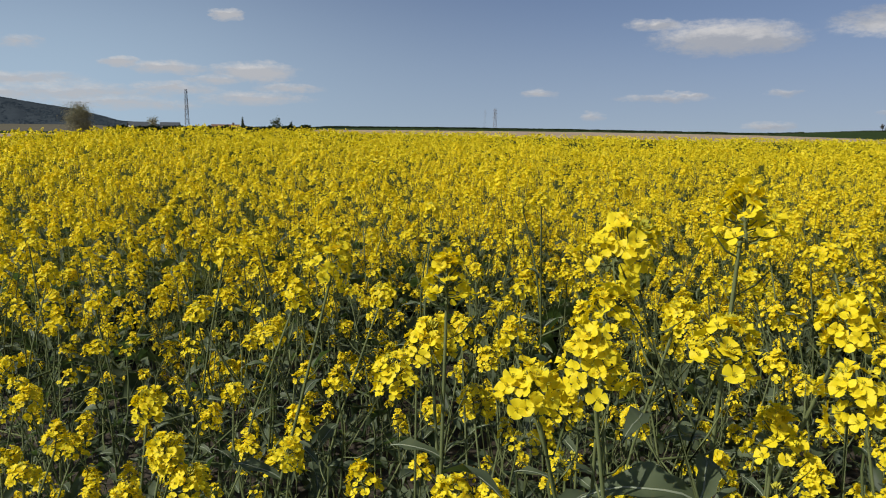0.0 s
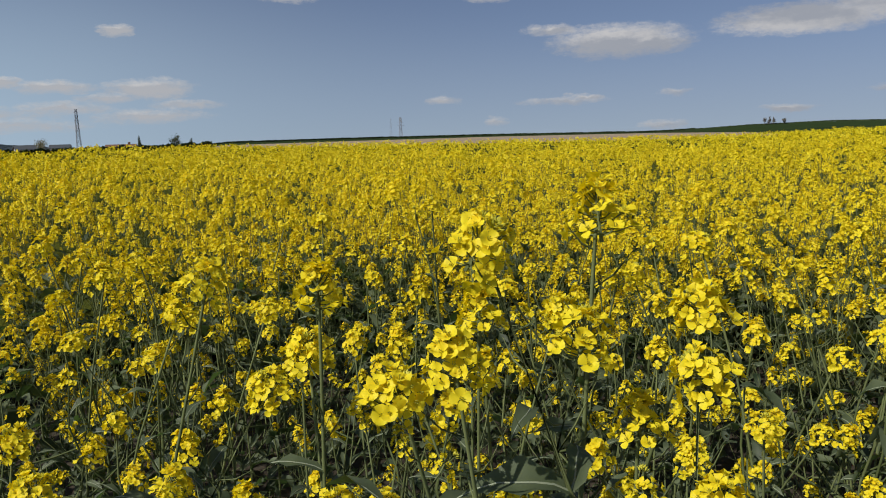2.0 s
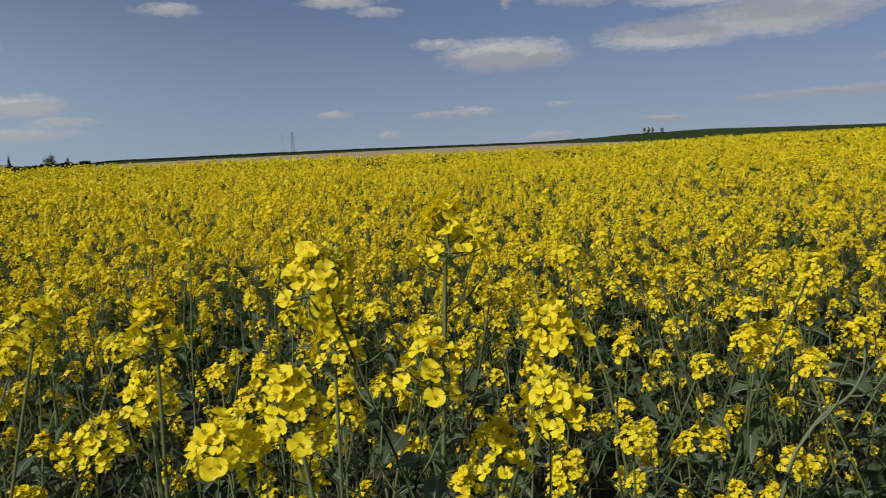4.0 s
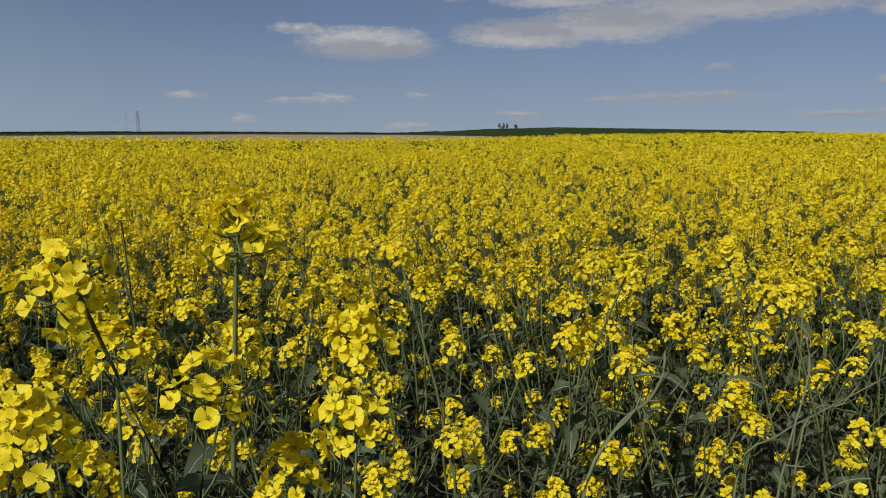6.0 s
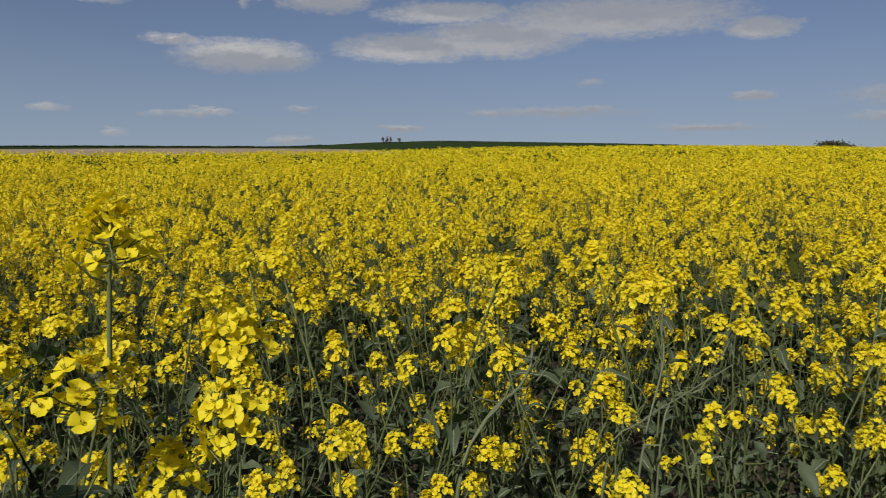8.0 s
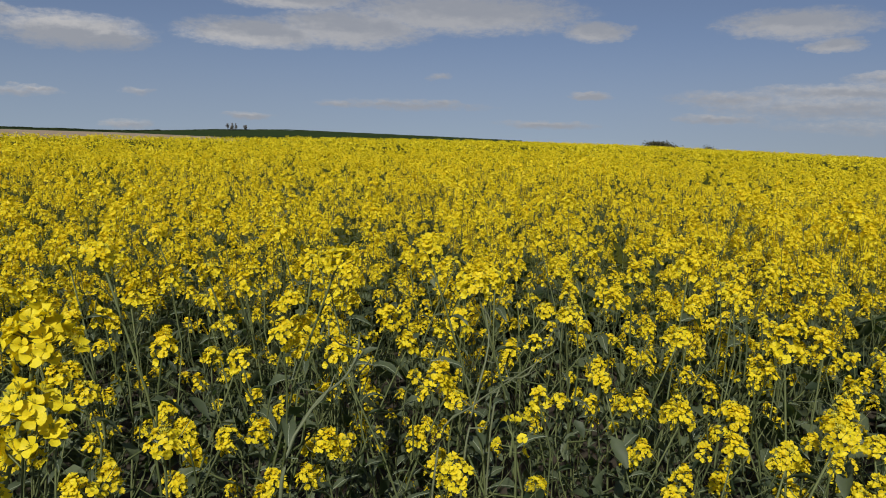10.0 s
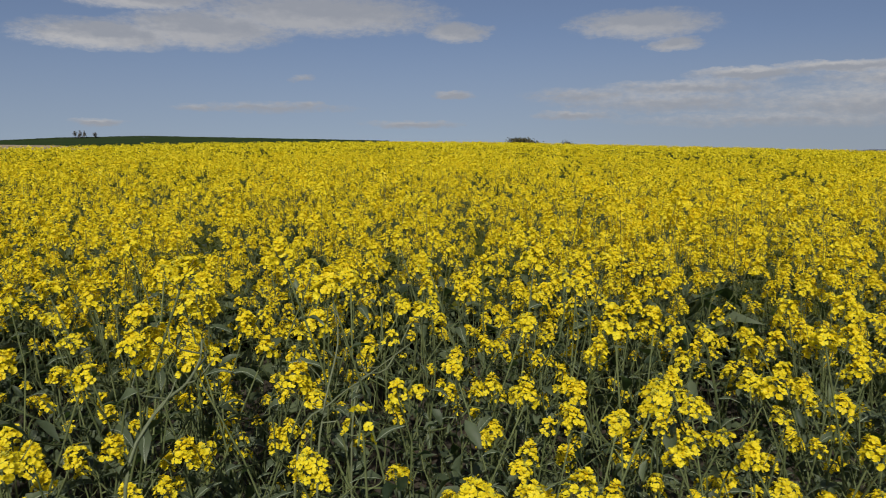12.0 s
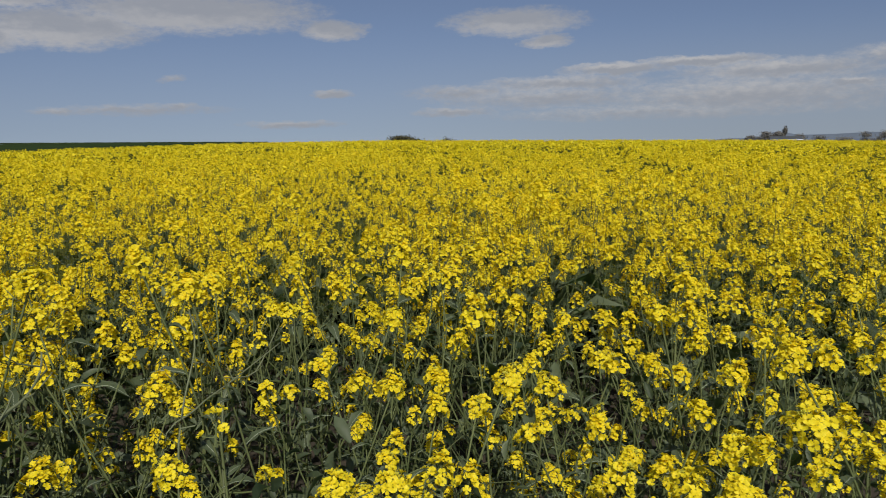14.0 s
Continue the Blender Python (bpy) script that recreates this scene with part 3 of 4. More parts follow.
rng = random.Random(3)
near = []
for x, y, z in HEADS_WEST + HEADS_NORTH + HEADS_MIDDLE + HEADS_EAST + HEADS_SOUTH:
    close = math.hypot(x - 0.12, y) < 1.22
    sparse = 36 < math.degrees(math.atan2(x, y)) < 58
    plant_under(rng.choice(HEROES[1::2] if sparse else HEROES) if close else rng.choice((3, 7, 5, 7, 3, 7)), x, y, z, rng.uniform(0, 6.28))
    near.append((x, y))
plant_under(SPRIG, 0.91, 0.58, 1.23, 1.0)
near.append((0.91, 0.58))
count = 0
while count < 170:
    b, r = rng.uniform(-40, 104), math.sqrt(rng.uniform(1.1 ** 2, 3.1 ** 2))
    x, y = polar(b, r)
    if (-15 < b < -2 and r < 1.8) or (35 < b < 56 and r < 1.8):  # thin places in the crop
        continue
    if min((x - p) ** 2 + (y - q) ** 2 for p, q in near) < 0.085 ** 2:
        continue
    near.append((x, y))
    plant_under(rng.randrange(8) + (8 if r > 1.55 else 0), x, y, float(ground_xy(x, y)) + min(rng.gauss(1.12, 0.12), 1.3) - 0.28 * max(0, 1.7 - r), rng.uniform(0, 6.28))
    count += 1
for model, head in PLANTS + HEROES + [SPRIG]:
    b, r = rng.uniform(-40, 104), rng.uniform(2.2, 3.1)
    model.matrix_basis = Matrix.Translation((*polar(b, r), 0)) @ Matrix.Scale(0.92, 4)


# ---- the crop beyond the first plants ----
def scatter(name, templates, mats, places, turns, scales, tilts, picks, label):
    """One joined mesh out of many turned copies of a few templates."""
    vs, fs, ms, base = [], [], [], 0
    for k, geo in enumerate(templates):
        sel = np.nonzero(picks == k)[0]
        if not len(sel):
            continue
        v = np.array(geo.v, float)
        c, s = np.cos(turns[sel]), np.sin(turns[sel])
        x = v[None, :, 0] * c[:, None] - v[None, :, 1] * s[:, None]
        y = v[None, :, 0] * s[:, None] + v[None, :, 1] * c[:, None]
        z = np.repeat(v[None, :, 2], len(sel), 0)
        x, y = x + z * tilts[sel, 0:1], y + z * tilts[sel, 1:2]
        p = np.stack([x, y, z], -1) * scales[sel, None, None] + places[sel, None, :]
        faces = np.array([tuple(f) + (f[-1],) * (4 - len(f)) for f in geo.f])
        vs.append(p.reshape(-1, 3))
        fs.append((faces[None] + (np.arange(len(sel)) * len(v))[:, None, None]).reshape(-1, 4) + base)
        ms.append(np.tile(np.array(geo.m), len(sel)))
        base += len(v) * len(sel)
    v, f, m = np.concatenate(vs), np.concatenate(fs), np.concatenate(ms)
    tri = f[:, 3] == f[:, 2]
    size = np.where(tri, 3, 4)
    start = np.concatenate([[0], np.cumsum(size)[:-1]])
    keep = np.ones(f.shape, bool)
    keep[tri, 3] = False
    me = bpy.data.meshes.new(name)
    me.vertices.add(len(v))
    me.vertices.foreach_set("co", v.ravel())
    me.loops.add(int(size.sum()))
    me.loops.foreach_set("vertex_index", f[keep])
    me.polygons.add(len(f))
    me.polygons.foreach_set("loop_start", start)
    for x in mats:
        me.materials.append(x)
    me.polygons.foreach_set("material_index", m)
    me.update(calc_edges=True)
    me.validate()
    return tagged(new(name, me), label, "crop", kind="stuff")


def crop_plant(seed, branches, flowers, leaves, single=False):
    """A lighter plant for the crop in the middle distance. Materials: petal, bud, stem, leaf."""
    rng = random.Random(seed)
    stems, heads = plan_plant(rng, branches, low=0.70, wide=0.12)
    geo = Geo()
    for pts, radii in stems:
        keep = (0, -1) if single else (0, len(pts) // 2, -1)
        geo.tube([pts[j] for j in keep], [radii[j] * 0.5 for j in keep], 3, 2)
    for place, size, pts in heads:
        head = raceme(rng, flowers, 0.057, 0, single)
        geo.add([Vector(p) * size + place for p in head.v], head.f, 0)
        geo.m[-len(head.f):] = head.m
    main = stems[0][0]
    for i in range(leaves):
        k = (0.25 + 0.5 * i / leaves) * 6
        base = main[int(k)].lerp(main[int(k) + 1], k - int(k))
        lf = leaf_geo(rng, rng.uniform(0.1, 0.2), rng.uniform(0.035, 0.08), 2)
        m = Matrix.Translation(base) @ pose(0, 0, 0, rng.uniform(-25, 25), rng.uniform(-40, 10), i * 137)
        geo.add([m @ Vector(p) for p in lf.v], lf.f, 3)
    return geo


CROP = [PETAL, BUD, STEM, LEAF]


def sector(rs, r0, r1, n):
    """n random places between two distances, over the bearings that the crop fills, inside its edge."""
    b = rs.uniform(-37, 100, n)
    r = np.sqrt(rs.uniform(r0 ** 2, r1 ** 2, n))
    ok = r < crest_at(b)[1]
    b, r = b[ok], r[ok]
    return np.sin(np.radians(b)) * r, np.cos(np.radians(b)) * r


def sow(name, templates, r0, r1, n, seed, label, mean=1.0, spread=0.105, lean=0.10):
    rs = np.random.RandomState(seed)
    x, y = sector(rs, r0, r1, n)
    k = len(x)
    patch = np.array([noise.noise(Vector((a * 0.55, b * 0.55, 3.0))) for a, b in zip(x, y)])
    scale = np.clip(mean + rs.normal(0, spread, k) + 0.08 * patch, 0.6, 1.14)
    places = np.stack([x, y, ground_xy(x, y)], -1)
    return scatter(name, templates, CROP, places, rs.uniform(0, 6.28, k), scale, rs.normal(0, lean, (k, 2)), rs.randint(0, len(templates), k), label)


sow("rapeseed_crop", [crop_plant(60 + i, 7 + i % 3, 23, 7) for i in range(8)], 2.6, 5.0, 520, 5, "dense rapeseed plants in yellow bloom", mean=0.97)
sow("rapeseed_crop", [crop_plant(80 + i, 8 + i % 3, 30, 3, True) for i in range(8)], 4.9, 10.0, 2000, 6, "dense rapeseed plants in yellow bloom", mean=0.97)


def sow_foliage():
    """Loose leaves that close the dark layer below the flowers."""
    rs, rng = np.random.RandomState(4), random.Random(4)
    leaves = []
    for i in range(10):
        lf = leaf_geo(rng, rng.uniform(0.045, 0.11), rng.uniform(0.016, 0.038), 3)
        m = pose(0, 0, 0, rng.uniform(-45, 45), rng.uniform(-55, 30), 0)
        geo = Geo()
        geo.add([m @ Vector(p) for p in lf.v], lf.f, 3)
        leaves.append(geo)
    for i in range(3):
        geo = Geo()
        a = rng.uniform(0, 6)
        tip = Vector((math.cos(a), math.sin(a), rng.uniform(0.2, 1.6))).normalized() * rng.uniform(0.10, 0.24)
        geo.tube(bough(rng, (0, 0, 0), tip, 0.06, 3), [0.0016, 0.0014, 0.0012, 0.0008], 3, 2)
        leaves.append(geo)
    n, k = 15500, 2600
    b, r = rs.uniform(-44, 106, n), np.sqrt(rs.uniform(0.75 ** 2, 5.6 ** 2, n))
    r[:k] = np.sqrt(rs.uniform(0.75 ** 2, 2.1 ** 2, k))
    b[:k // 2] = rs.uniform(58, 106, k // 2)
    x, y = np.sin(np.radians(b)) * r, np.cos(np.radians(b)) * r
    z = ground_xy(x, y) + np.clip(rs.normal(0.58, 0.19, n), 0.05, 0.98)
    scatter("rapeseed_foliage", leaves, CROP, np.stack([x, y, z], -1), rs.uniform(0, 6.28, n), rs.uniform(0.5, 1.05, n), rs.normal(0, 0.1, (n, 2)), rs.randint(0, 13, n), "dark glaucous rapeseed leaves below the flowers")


sow_foliage()


def crop_clump(seed, plants, heads, flakes, spread, flake):
    """A few far plants, each a tuft of heads made of petal flakes, seen from a long way off."""
    rng = random.Random(seed)
    geo = Geo()
    for n in range(plants):
        mid = Vector((rng.uniform(-spread, spread), rng.uniform(-spread, spread), 1.22 - rng.uniform(0, 0.16)))
        for h in range(heads):
            c = mid + Vector((rng.gauss(0, 0.065), rng.gauss(0, 0.065), -rng.uniform(0, 0.16) if h else 0))
            for i in range(flakes):
                way = Vector((rng.gauss(0, 1), rng.gauss(0, 1), rng.gauss(0.25, 0.8))).normalized()
                p = c + way * 0.026
                up = (way + Vector((rng.gauss(0, 0.4), rng.gauss(0, 0.4), 0.4))).normalized()
                a = up.orthogonal().normalized()
                b = up.cross(a)
                w = rng.uniform(0, 6.28)
                a, b = a * math.cos(w) + b * math.sin(w), b * math.cos(w) - a * math.sin(w)
                lift = up * (flake * rng.uniform(0.1, 0.7))
                geo.add([p - b * flake, p + a * flake * 1.6 + lift, p + b * flake], [(0, 2, 1)], 0)
    return geo


sow("rapeseed_crop", [crop_clump(100 + i, 3, 5, 11, 0.25, 0.0150) for i in range(8)], 9.8, 26.0, 2800, 8, "distant rapeseed crop as a yellow sheet", mean=0.96, spread=0.12, lean=0.04)
sow("rapeseed_crop", [crop_clump(110 + i, 6, 3, 2, 0.5, 0.048) for i in range(8)], 25.0, 141.0, 11000, 9, "distant rapeseed crop as a yellow sheet", mean=0.96, spread=0.10, lean=0.02)


def build_canopy():
    """The closed green layer under the far flower heads."""
    geo = Geo()
    bearings = np.arange(-46, 108.1, 1.0)
    steps = np.linspace(0, 1, 46) ** 1.6
    rows = []
    for i, u in enumerate(steps):
        edge = crest_at(bearings)[1] - 0.5
        r = 5.0 + (edge - 5.0) * u
        z = ground_at(bearings, r) + 0.5 + 0.42 * min(1, i / 11)
        rows.append(len(geo.v))
        for b, d, h in zip(bearings, r, z):
            x, y = polar(b, d)
            geo.v.append((x, y, float(h) + 0.06 * noise.noise(Vector((x, y, 0)) * 1.7)))
    n = len(bearings)
    for i in range(len(rows) - 1):
        for j in range(n - 1):
            geo.f.append((rows[i] + j, rows[i] + j + 1, rows[i + 1] + j + 1, rows[i + 1] + j))
            geo.m.append(0)
    tagged(new("crop_understorey", geo.mesh("crop_understorey", [CANOPY], True)), "green stems and leaves below distant yellow heads", "crop", kind="stuff")


build_canopy()


def bare_stalk(label, points, radius, twigs, seed):
    """A bent stalk that has lost its flowers, with short side twigs."""
    rng = random.Random(seed)
    ob = thing("bare_stalk", label, "stalk", (points[0][0], points[0][1], 0), group="bare stalks in the crop")
    base = Vector((points[0][0], points[0][1], 0))
    pts = [Vector(p) - base for p in points]
    fine = []
    for i in range(len(pts) - 1):
        p0, p1, p2, p3 = pts[max(i - 1, 0)], pts[i], pts[i + 1], pts[min(i + 2, len(pts) - 1)]
        for u in (0, 0.25, 0.5, 0.75):
            fine.append(0.5 * (2 * p1 + (p2 - p0) * u + (2 * p0 - 5 * p1 + 4 * p2 - p3) * u ** 2 + (3 * p1 - p0 - 3 * p2 + p3) * u ** 3))
    fine.append(pts[-1])
    geo = Geo()
    n = len(fine) - 1
    geo.tube(fine, [radius * (1 - 0.55 * i / n) for i in range(n + 1)], 7, 0, True)
    part("stem", geo, [STALK], ob, smooth=True)
    for i in range(twigs):
        p = fine[int(n * (0.55 + 0.43 * i / twigs))]
        a = i * 2.4 + rng.uniform(-0.5, 0.5)
        tip = p + Vector((math.cos(a), math.sin(a), rng.uniform(0.3, 1.6))).normalized() * rng.uniform(0.02, 0.055)
        geo = Geo()
        geo.tube(bough(rng, p, tip, 0.02, 3), [0.0013, 0.0012, 0.001, 0.0006], 4)
        part("twig", geo, [STALK], ob, smooth=True)
    return ob


STALK = material("pale_stalk", (0.10, 0.12, 0.055), (0.19, 0.205, 0.11), 0.6, 50)
bare_stalk("pale green bent stalk without flowers", [(0.558, 0.632, 0.000), (0.568, 0.632, 0.697), (0.588, 0.632, 1.162), (0.601, 0.632, 1.267), (0.649, 0.646, 1.310), (0.691, 0.656, 1.323), (0.724, 0.673, 1.341), (0.740, 0.689, 1.360)], 0.0027, 5, 1)
bare_stalk("pale broken stalk leaning far over", [(1.099, 0.935, 0.000), (1.109, 0.935, 0.612), (1.129, 0.935, 1.020), (1.217, 0.933, 1.082), (1.339, 0.940, 1.106), (1.492, 0.934, 1.147)], 0.0027, 5, 2)
bare_stalk("thin pale stalk leaning over", [(1.365, 1.025, 0.000), (1.375, 1.025, 0.618), (1.395, 1.025, 1.030), (1.518, 1.033, 1.059), (1.617, 1.036, 1.151)], 0.003, 5, 3)
bare_stalk("slender upright stalk without flowers", [(0.926, 0.712, 0.000), (0.936, 0.712, 0.645), (0.956, 0.712, 1.075), (0.978, 0.716, 1.192), (1.044, 0.746, 1.277), (1.086, 0.795, 1.327)], 0.0023, 4, 4)


# ---- the distance ----
def crown_geo(rng, w, h, leaves, leaf, base=0.0, mat=0, lobes=7, thin=1.0):
    """Many small leaf faces gathered in uneven lobes, with gaps between."""
    geo = Geo()
    seats = []
    for i in range(lobes):
        a, u = rng.uniform(0, 6.28), rng.uniform(0.1, 1.0)
        r = w * 0.34 * math.sqrt(max(0.05, 1 - (2 * u - 0.9) ** 2)) * rng.uniform(0.3, 1.0)
        seats.append((Vector((math.cos(a) * r, math.sin(a) * r, base + h * u * 0.85)), rng.uniform(0.16, 0.28)))
    for i in range(leaves):
        c, s = rng.choice(seats)
        p = c + Vector((rng.gauss(0, s * w * 0.55), rng.gauss(0, s * w * 0.55), rng.gauss(0, s * h * 0.42)))
        p.z = min(max(p.z, base), base + h * 1.02)
        up = Vector((rng.gauss(0, 1), rng.gauss(0, 1), rng.gauss(0.4, 1))).normalized()
        a = up.orthogonal().normalized() * leaf * rng.uniform(0.6, 1.3)
        b = up.cross(a) * rng.uniform(0.5, 0.9) * thin
        geo.add([p + a, p + b, p - a, p - b], [(0, 1, 2, 3)], mat)
    return geo


def tree(name, label, bearing, r, w, h, mat, seed, trunk=0.25, leaves=500, leaf=0.14, base=None, group="", thin=1.0, lobes=7):
    """A tapered trunk with limbs and a crown of small leaves."""
    rng = random.Random(seed)
    x, y = polar(bearing, r)
    z = float(ground_at(bearing, r)) if base is None else base
    ob = thing(name, label, "bush" if "bush" in name else "tree", (x, y, z - 0.05), group=group)
    geo = Geo()
    rad = 0.035 * h
    geo.tube([(0, 0, 0), (0.02 * w, 0, h * 0.4), (0, 0.02 * w, h * 0.85)], [rad, rad * 0.6, rad * 0.12], 6)
    for i in range(9):
        a, u = i * 2.4, 0.18 + 0.06 * i
        p = Vector((0, 0, h * u))
        q = p + Vector((math.cos(a) * w * 0.4 * (1.1 - u), math.sin(a) * w * 0.4 * (1.1 - u), h * 0.28))
        geo.tube([p, p.lerp(q, 0.5) + Vector((0, 0, -0.02 * h)), q], [rad * 0.4, rad * 0.25, rad * 0.06], 4)
    part("trunk", geo, [BARK], ob)
    part("crown", crown_geo(rng, w, h * (1 - trunk), leaves, leaf, h * trunk, lobes=lobes, thin=thin), [mat], ob)
    return ob


def hedge(name, label, b0, b1, r0, r1, high, leaf, seed, mat, count):
    """A long clipped row of shrubs: a ragged body closed by loose leaves along its face and top."""
    rng = random.Random(seed)
    geo = Geo()
    steps = 240

    def line(u):
        b, r = b0 + (b1 - b0) * u, r0 + (r1 - r0) * u
        h = high * (0.86 + 0.22 * noise.noise(Vector((u * 22, seed, 0))) + 0.12 * noise.noise(Vector((u * 90, seed, 3))))
        x, y = polar(b, r)
        return Vector((x, y, float(ground_at(b, r)))), h, Vector((x, y, 0)).normalized()
    for i in range(steps + 1):
        p, h, back = line(i / steps)
        geo.v += [p - back * 0.7, p - back * 0.5 + Vector((0, 0, h)), p + back * 0.5 + Vector((0, 0, h)), p + back * 0.7]
    for i in range(steps):
        for k in range(3):
            q = i * 4 + k
            geo.f.append((q, q + 4, q + 5, q + 1))
            geo.m.append(0)
    for i in range(count):
        p, h, back = line(rng.random())
        p = p - back * rng.uniform(0.5, 0.9) + Vector((0, 0, h * (1.04 - rng.random() ** 2)))
        up = Vector((rng.gauss(0, 1), rng.gauss(0, 1), rng.gauss(0.3, 1))).normalized()
        a = up.orthogonal().normalized() * leaf * rng.uniform(0.6, 1.4)
        c = up.cross(a) * 0.7
        geo.add([p + a, p + c, p - a, p - c], [(0, 1, 2, 3)], 0)
    tagged(new(name, geo.mesh(name, [mat])), label, "hedge", kind="stuff")


hedge("hedge", "dark green hedge along the far field's end", -13, 24.5, 440, 445, 1.0, 0.3, 1, HEDGE, 6000)
hedge("hedge", "dark hedge behind the crop beside the houses", -25.0, -11, 118, 125, 1.75, 0.14, 2, HEDGE, 7000)
hedge("hedge", "dark hedge on top of the green hill", 24.0, 51.0, 448, 452, 0.6, 0.2, 3, HEDGE, 3500)


def wooded_hill():
    """A long wooded ridge on the horizon."""
    rng = random.Random(12)
    geo = Geo()
    line_b = [-75, -60, -45, -36, -31.3, -29.4, -27, -24.3, -21]
    line_e = [0.6, 1.4, 1.9, 1.7, 1.40, 1.08, 0.72, 0.0, -0.3]
    r0, cols = 1500.0, 300
    for i in range(cols + 1):
        b = -75 + 54 * i / cols
        top = 1.6 + r0 * math.tan(radians(float(np.interp(b, line_b, line_e))))
        for u in range(9):
            d = r0 - 420 + 420 * u / 8
            x, y = polar(b, d)
            z = -14 + (top + 14) * math.sin(u / 8 * math.pi / 2) + 2.5 * noise.noise(Vector((x, y, 0)) * 0.02) + 2.0 * noise.noise(Vector((x, y, 5)) * 0.09)
            geo.v.append((x, y, z))
    for i in range(cols):
        for u in range(8):
            a = i * 9 + u
            geo.f.append((a, a + 9, a + 10, a + 1))
            geo.m.append(0)
    tagged(new("wooded_hill", geo.mesh("wooded_hill", [WOOD_HILL], True)), "dark wooded hill on the horizon", "hill", kind="structure")
    wood = Geo()
    for i in range(15000):
        b, u = rng.uniform(-50, -23), rng.uniform(0.02, 1.0) ** 0.7
        top = 1.6 + r0 * math.tan(radians(float(np.interp(b, line_b, line_e))))
        d = r0 - 420 + 420 * u
        x, y = polar(b, d)
        z = -14 + (top + 14) * math.sin(u * math.pi / 2)
        s = rng.uniform(1.3, 2.8)
        p = Vector((x, y, z + s * 0.25 - 1.0))
        up = Vector((rng.gauss(0.2, 0.2), rng.gauss(-0.9, 0.2), 0.7)).normalized()
        a = up.orthogonal().normalized() * s
        c = up.cross(a) * 0.8
        wood.add([p + a, p + c, p - a, p - c], [(0, 1, 2, 3)], 0)
    tagged(new("far_wood", wood.mesh("far_wood", [WOOD_HILL])), "dense dark trees covering the far hill", "wood", kind="stuff")


wooded_hill()


# The blue-grey is air haze, painted into the ridge's base colour.
RIDGE = material("hazy_ridge", (0.13, 0.16, 0.20), (0.17, 0.20, 0.24), 0.95, 0.05, spec=0.0)


def blue_ridge():
    """A low hazy ridge behind the farm."""
    geo = Geo()
    for i in range(121):
        b = 84 + 40 * i / 120
        e = -0.72 + 0.42 * math.sin(min(1, i / 52) * math.pi / 2) + 0.03 * noise.noise(Vector((i * 0.2, 0, 0))) + 0.34 * math.exp(-((b - 88.0) / 0.9) ** 2)
        for d, k in ((1250, -22.0), (1500, 1.6 + 1500 * math.tan(radians(e))), (1700, -22.0)):
            geo.v.append((*polar(b, d), k))
    for i in range(120):
        for u in range(2):
            a = i * 3 + u
            geo.f.append((a, a + 3, a + 4, a + 1))
            geo.m.append(0)
    tagged(new("far_ridge", geo.mesh("far_ridge", [RIDGE], True)), "low hazy blue-grey ridge far away", "hill", kind="structure")


blue_ridge()

# Leaf colour lightened to grey-brown as painted haze, for farm and hill trees.
FARM_TREE = material("hazy_tree_leaf", (0.13, 0.125, 0.115), (0.23, 0.22, 0.20), 0.9, 2, island=True, piece=0.6, spec=0.0)

BARE_DARK = material("dark_twig", (0.05, 0.05, 0.03), (0.12, 0.11, 0.06), 0.9, 4, island=True, piece=0.6, spec=0.0)

# Trees and bushes on the skyline.
tree("bare_tree", "bushy leafless tree with a fine rounded crown", -26.75, 150, 5.6, 5.9, BARE, 31, 0.02, 14000, 0.2, thin=0.14, lobes=16)
tree("small_tree", "small round leafless tree beyond the hedge", -22.1, 180, 2.8, 4.6, BARE, 32, 0.15, 2200, 0.2, thin=0.2)
tree("cypress", "slim dark green cypress by the houses", -15.88, 200, 0.85, 4.7, TREE, 33, 0.05, 500, 0.12)
tree("broad_tree", "dark evergreen tree with a broad crown", -13.45, 200, 3.0, 4.6, TREE, 34, 0.12, 900, 0.15)
tree("small_tree", "little dark tree beside the broad evergreen", -12.4, 200, 1.1, 3.0, TREE, 35, 0.12, 250, 0.12)
for b, w, h, s in ((29.10, 2.0, 3.7, 36), (29.38, 2.3, 4.4, 37), (29.66, 2.0, 4.0, 38), (30.32, 3.2, 3.2, 39)):
    tree("hill_tree", "small slim tree on the crest of the green hill", b, 446, w, h, FARM_TREE, s, 0.1, 260, 0.26, group="trees on the green hill")
tree("field_bush", "low wide dark bush behind the crop's crest", 61.05, 150, 9.5, 2.4, BARE_DARK, 40, 0.05, 3600, 0.16)
tree("field_bush", "small dark bush behind the crop's crest", 64.4, 150, 3.6, 2.1, BARE_DARK, 41, 0.05, 500, 0.12)
for b, w, h, s in ((84.4, 7.0, 0.9, 42), (86.2, 4.0, 1.5, 43), (87.2, 4.5, 2.0, 50), (88.45, 2.2, 3.4, 44), (88.0, 5.0, 2.2, 45), (89.4, 4.0, 1.6, 51), (90.6, 5.0, 1.0, 46), (92.0, 6.0, 1.7, 47), (93.3, 5.0, 1.9, 52), (94.4, 3.5, 2.4, 48), (96.5, 5.0, 2.4, 49)):
    tree("farm_tree", "tree beside the low farm buildings, paled grey-brown by painted haze", b, 215, w, h + 2.2, FARM_TREE, s, 0.02, 4200, 0.12, base=float(ground_at(b, 139)) - 1.0 - 0.9, group="trees round the farm")


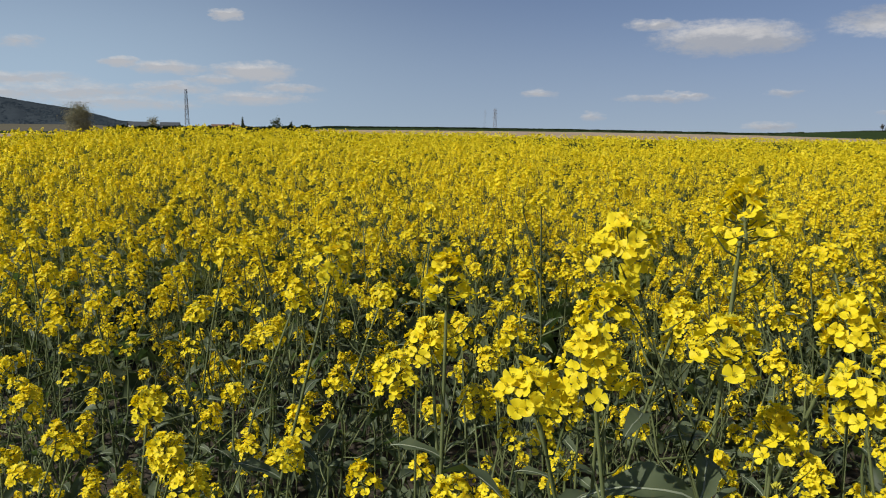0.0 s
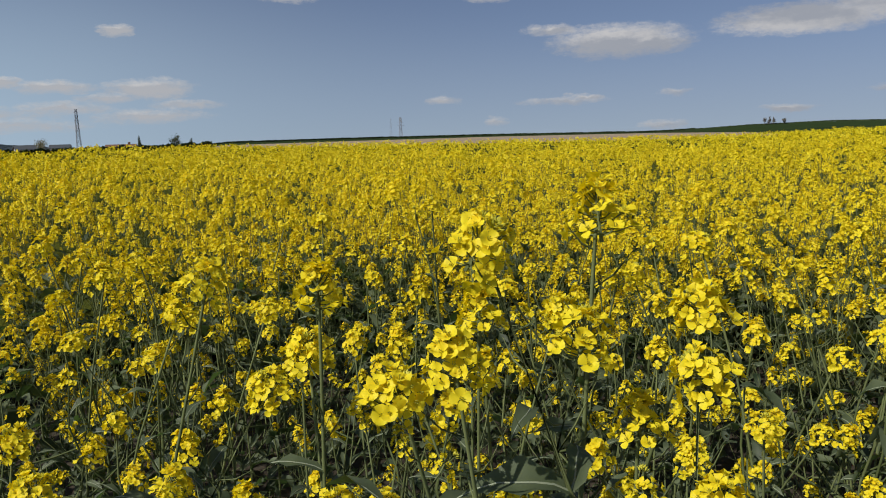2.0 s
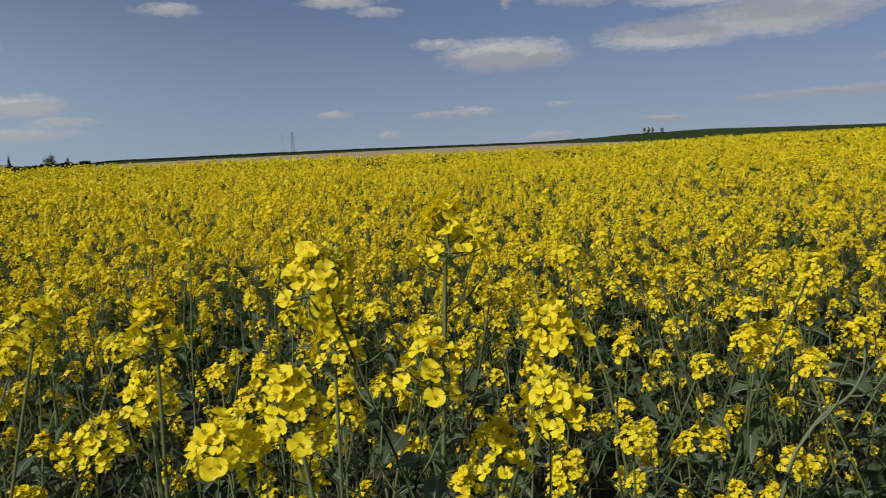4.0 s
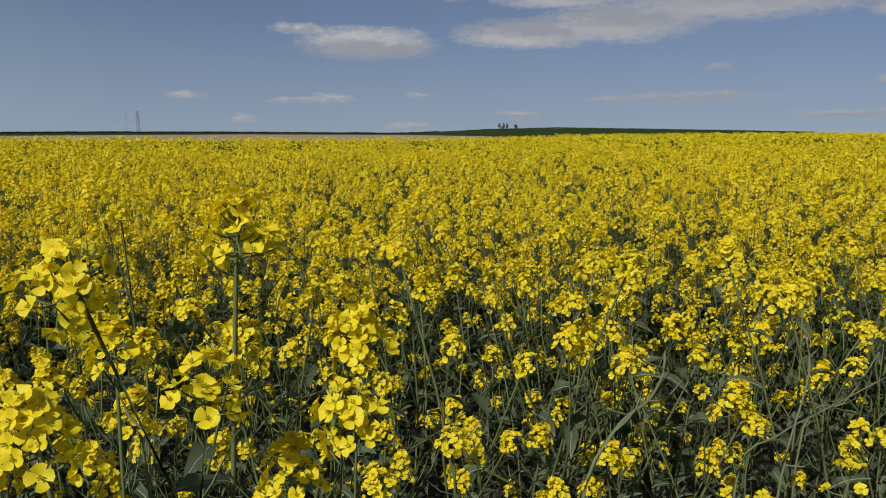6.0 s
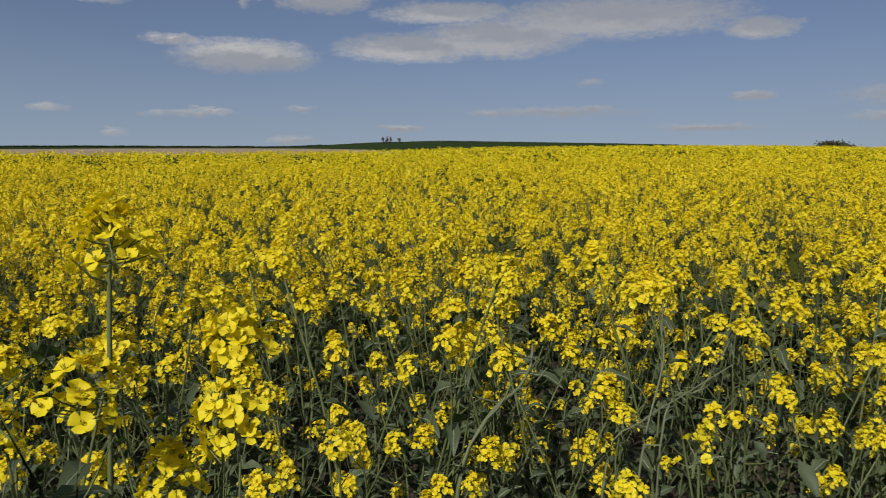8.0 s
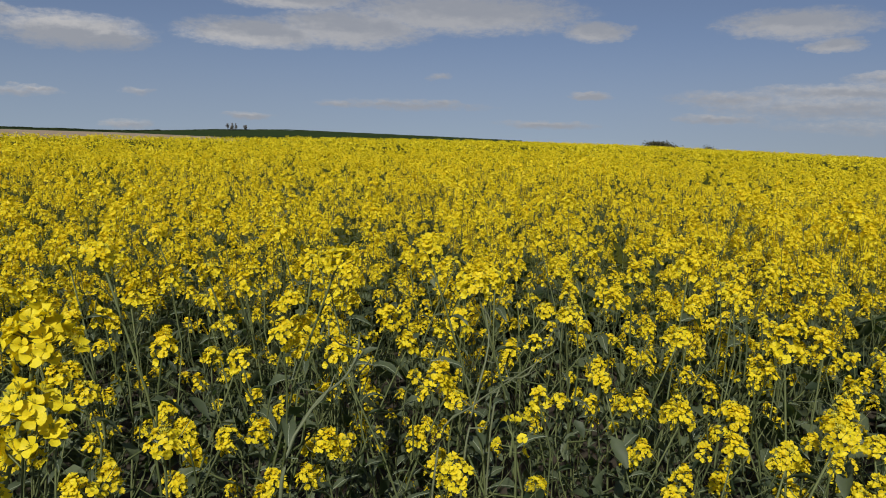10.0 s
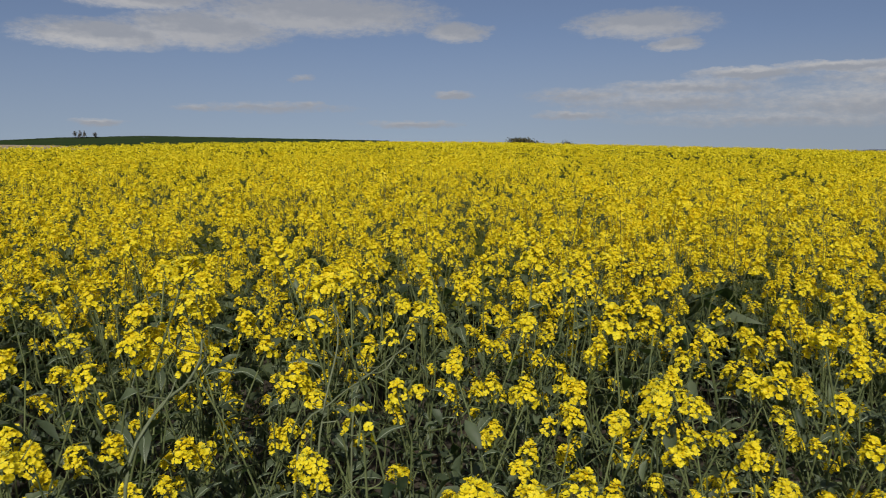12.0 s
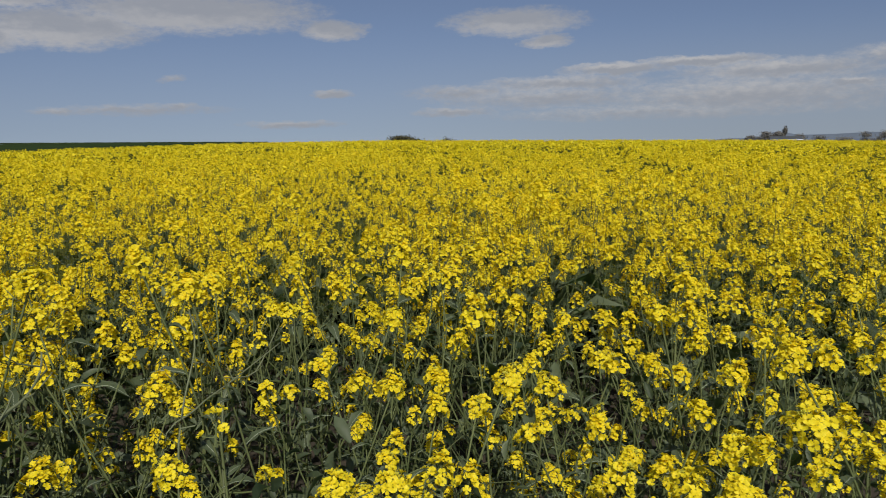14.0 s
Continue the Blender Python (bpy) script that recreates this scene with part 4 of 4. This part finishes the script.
def house(name, label, bearing, r, base, w, d, eaves, ridge, roof_mat, wall_mat, turn, chimney=True, fascia=False):
    """A low gabled building with door, windows and roof."""
    x, y = polar(bearing, r)
    ob = thing(name, label, "house", (x, y, base), -bearing + turn)
    geo = Geo()
    geo.box(-w / 2, -d / 2, 0, w / 2, d / 2, eaves)
    for s in (-1, 1):
        geo.add([(s * w / 2, -d / 2, eaves), (s * w / 2, d / 2, eaves), (s * w / 2, 0, ridge - 0.1)], [(0, 1, 2)])
    part("wall", geo, [wall_mat], ob)
    geo = Geo()
    o, t = 0.4, 0.18
    for s in (-1, 1):
        p = [(-w / 2 - o, s * (d / 2 + o), eaves - 0.1), (w / 2 + o, s * (d / 2 + o), eaves - 0.1), (w / 2 + o, 0, ridge), (-w / 2 - o, 0, ridge)]
        geo.add(p + [(a, b, c + t) for a, b, c in p], [(0, 1, 2, 3), (4, 7, 6, 5), (0, 4, 5, 1), (1, 5, 6, 2), (2, 6, 7, 3), (3, 7, 4, 0)])
    roof = part("roof", geo, [roof_mat], ob)
    if chimney:
        geo = Geo()
        geo.box(w * 0.25, -0.3, ridge - 0.4, w * 0.25 + 0.6, 0.3, ridge + 0.7)
        part("chimney", geo, [TILE], roof)
    if fascia:
        geo = Geo()
        geo.box(-w / 2 - 0.45, -d / 2 - 0.55, eaves - 0.10, w / 2 + 0.45, -d / 2 - 0.42, eaves + 0.08)
        part("fascia", geo, [WHITE], roof, "white metal eaves board")
    for i in range(3):
        geo = Geo()
        cx = -w / 2 + w * (i + 0.5) / 3
        geo.box(cx - 0.5, -d / 2 - 0.03, eaves * 0.4, cx + 0.5, -d / 2 + 0.02, eaves * 0.8)
        part("window", geo, [PANE], ob)
    return ob


house("farm_house", "low farm house with an orange tiled roof", -17.1, 230, -4.55, 7.4, 6, 4.3, 5.3, TILE, WALL, 0)
house("farm_shed", "low grey-roofed shed by the hedge", -23.0, 240, -3.85, 5.0, 6, 4.0, 5.1, SLATE, WALL, 8, False)
house("farm_shed", "long low grey-roofed barn by the hedge", -20.9, 250, -3.75, 5.0, 6, 4.0, 4.9, SLATE, WALL, -5, False)
house("farm_shed", "low farm building with a pale metal roof", 88.5, 205, -3.72, 6.6, 5, 2.45, 3.1, SLATE, WALL, 4, False, True)
house("farm_house", "farm house with a slate-blue roof", 87.0, 230, -5.1, 8.0, 7, 2.4, 4.0, SLATE, WALL, 10)


def pylon(name, label, bearing, r, base, tall, foot, head, bar, arms, waist, steel=None):
    """A lattice tower of four legs, cross bracing and arms."""
    x, y = polar(bearing, r)
    ob = thing(name, label, "pylon", (x, y, base), -bearing + 12, group="power line pylons")
    levels = [0, 0.14, 0.27, 0.39, 0.5, 0.6, 0.69, 0.77, 0.85, 0.92, 1.0]

    def half(u):
        return (foot + (waist - foot) * u / 0.6 if u < 0.6 else waist + (head - waist) * (u - 0.6) / 0.4) / 2
    for sx in (-1, 1):
        for sy in (-1, 1):
            geo = Geo()
            geo.tube([(sx * half(u), sy * half(u), tall * u) for u in levels], [bar] * len(levels), 4)
            part("leg", geo, [steel or STEEL], ob)
    geo = Geo()
    for a, b in zip(levels, levels[1:]):
        p, q = half(a), half(b)
        for s in (-1, 1):
            geo.tube([(-p, s * p, tall * a), (q, s * q, tall * b)], [bar * 0.55] * 2, 3)
            geo.tube([(p, s * p, tall * a), (-q, s * q, tall * b)], [bar * 0.55] * 2, 3)
            geo.tube([(s * p, -p, tall * a), (s * q, q, tall * b)], [bar * 0.55] * 2, 3)
            geo.tube([(-q, s * q, tall * b), (q, s * q, tall * b)], [bar * 0.5] * 2, 3)
    part("bracing", geo, [steel or STEEL], ob)
    for u, reach in arms:
        geo = Geo()
        for s in (-1, 1):
            geo.tube([(0, 0, tall * u), (s * reach, 0, tall * u)], [bar * 0.8] * 2, 4)
            geo.tube([(0, 0, tall * (u + 0.04)), (s * reach, 0, tall * u)], [bar * 0.6] * 2, 4)
        part("arm", geo, [steel or STEEL], ob)
    return ob


pylon("lattice_tower", "slender grey lattice mast standing behind the houses", -19.75, 700, -10, 39.5, 3.7, 1.5, 0.16, ((0.56, 1.7), (0.76, 1.8), (0.92, 1.8)), 2.3)
pylon("pylon", "far grey lattice power pylon on the horizon", 2.85, 1500, -14, 48, 7, 3.2, 0.32, ((0.66, 6.5), (0.80, 5.5), (0.93, 4.2)), 4.2, FAR_STEEL)
pylon("pylon", "faint far lattice power pylon on the horizon", 2.1, 1800, -14, 52, 8, 1.6, 0.07, ((0.72, 5.5), (0.84, 4.5), (0.95, 3.4)), 3.0, FAR_STEEL)
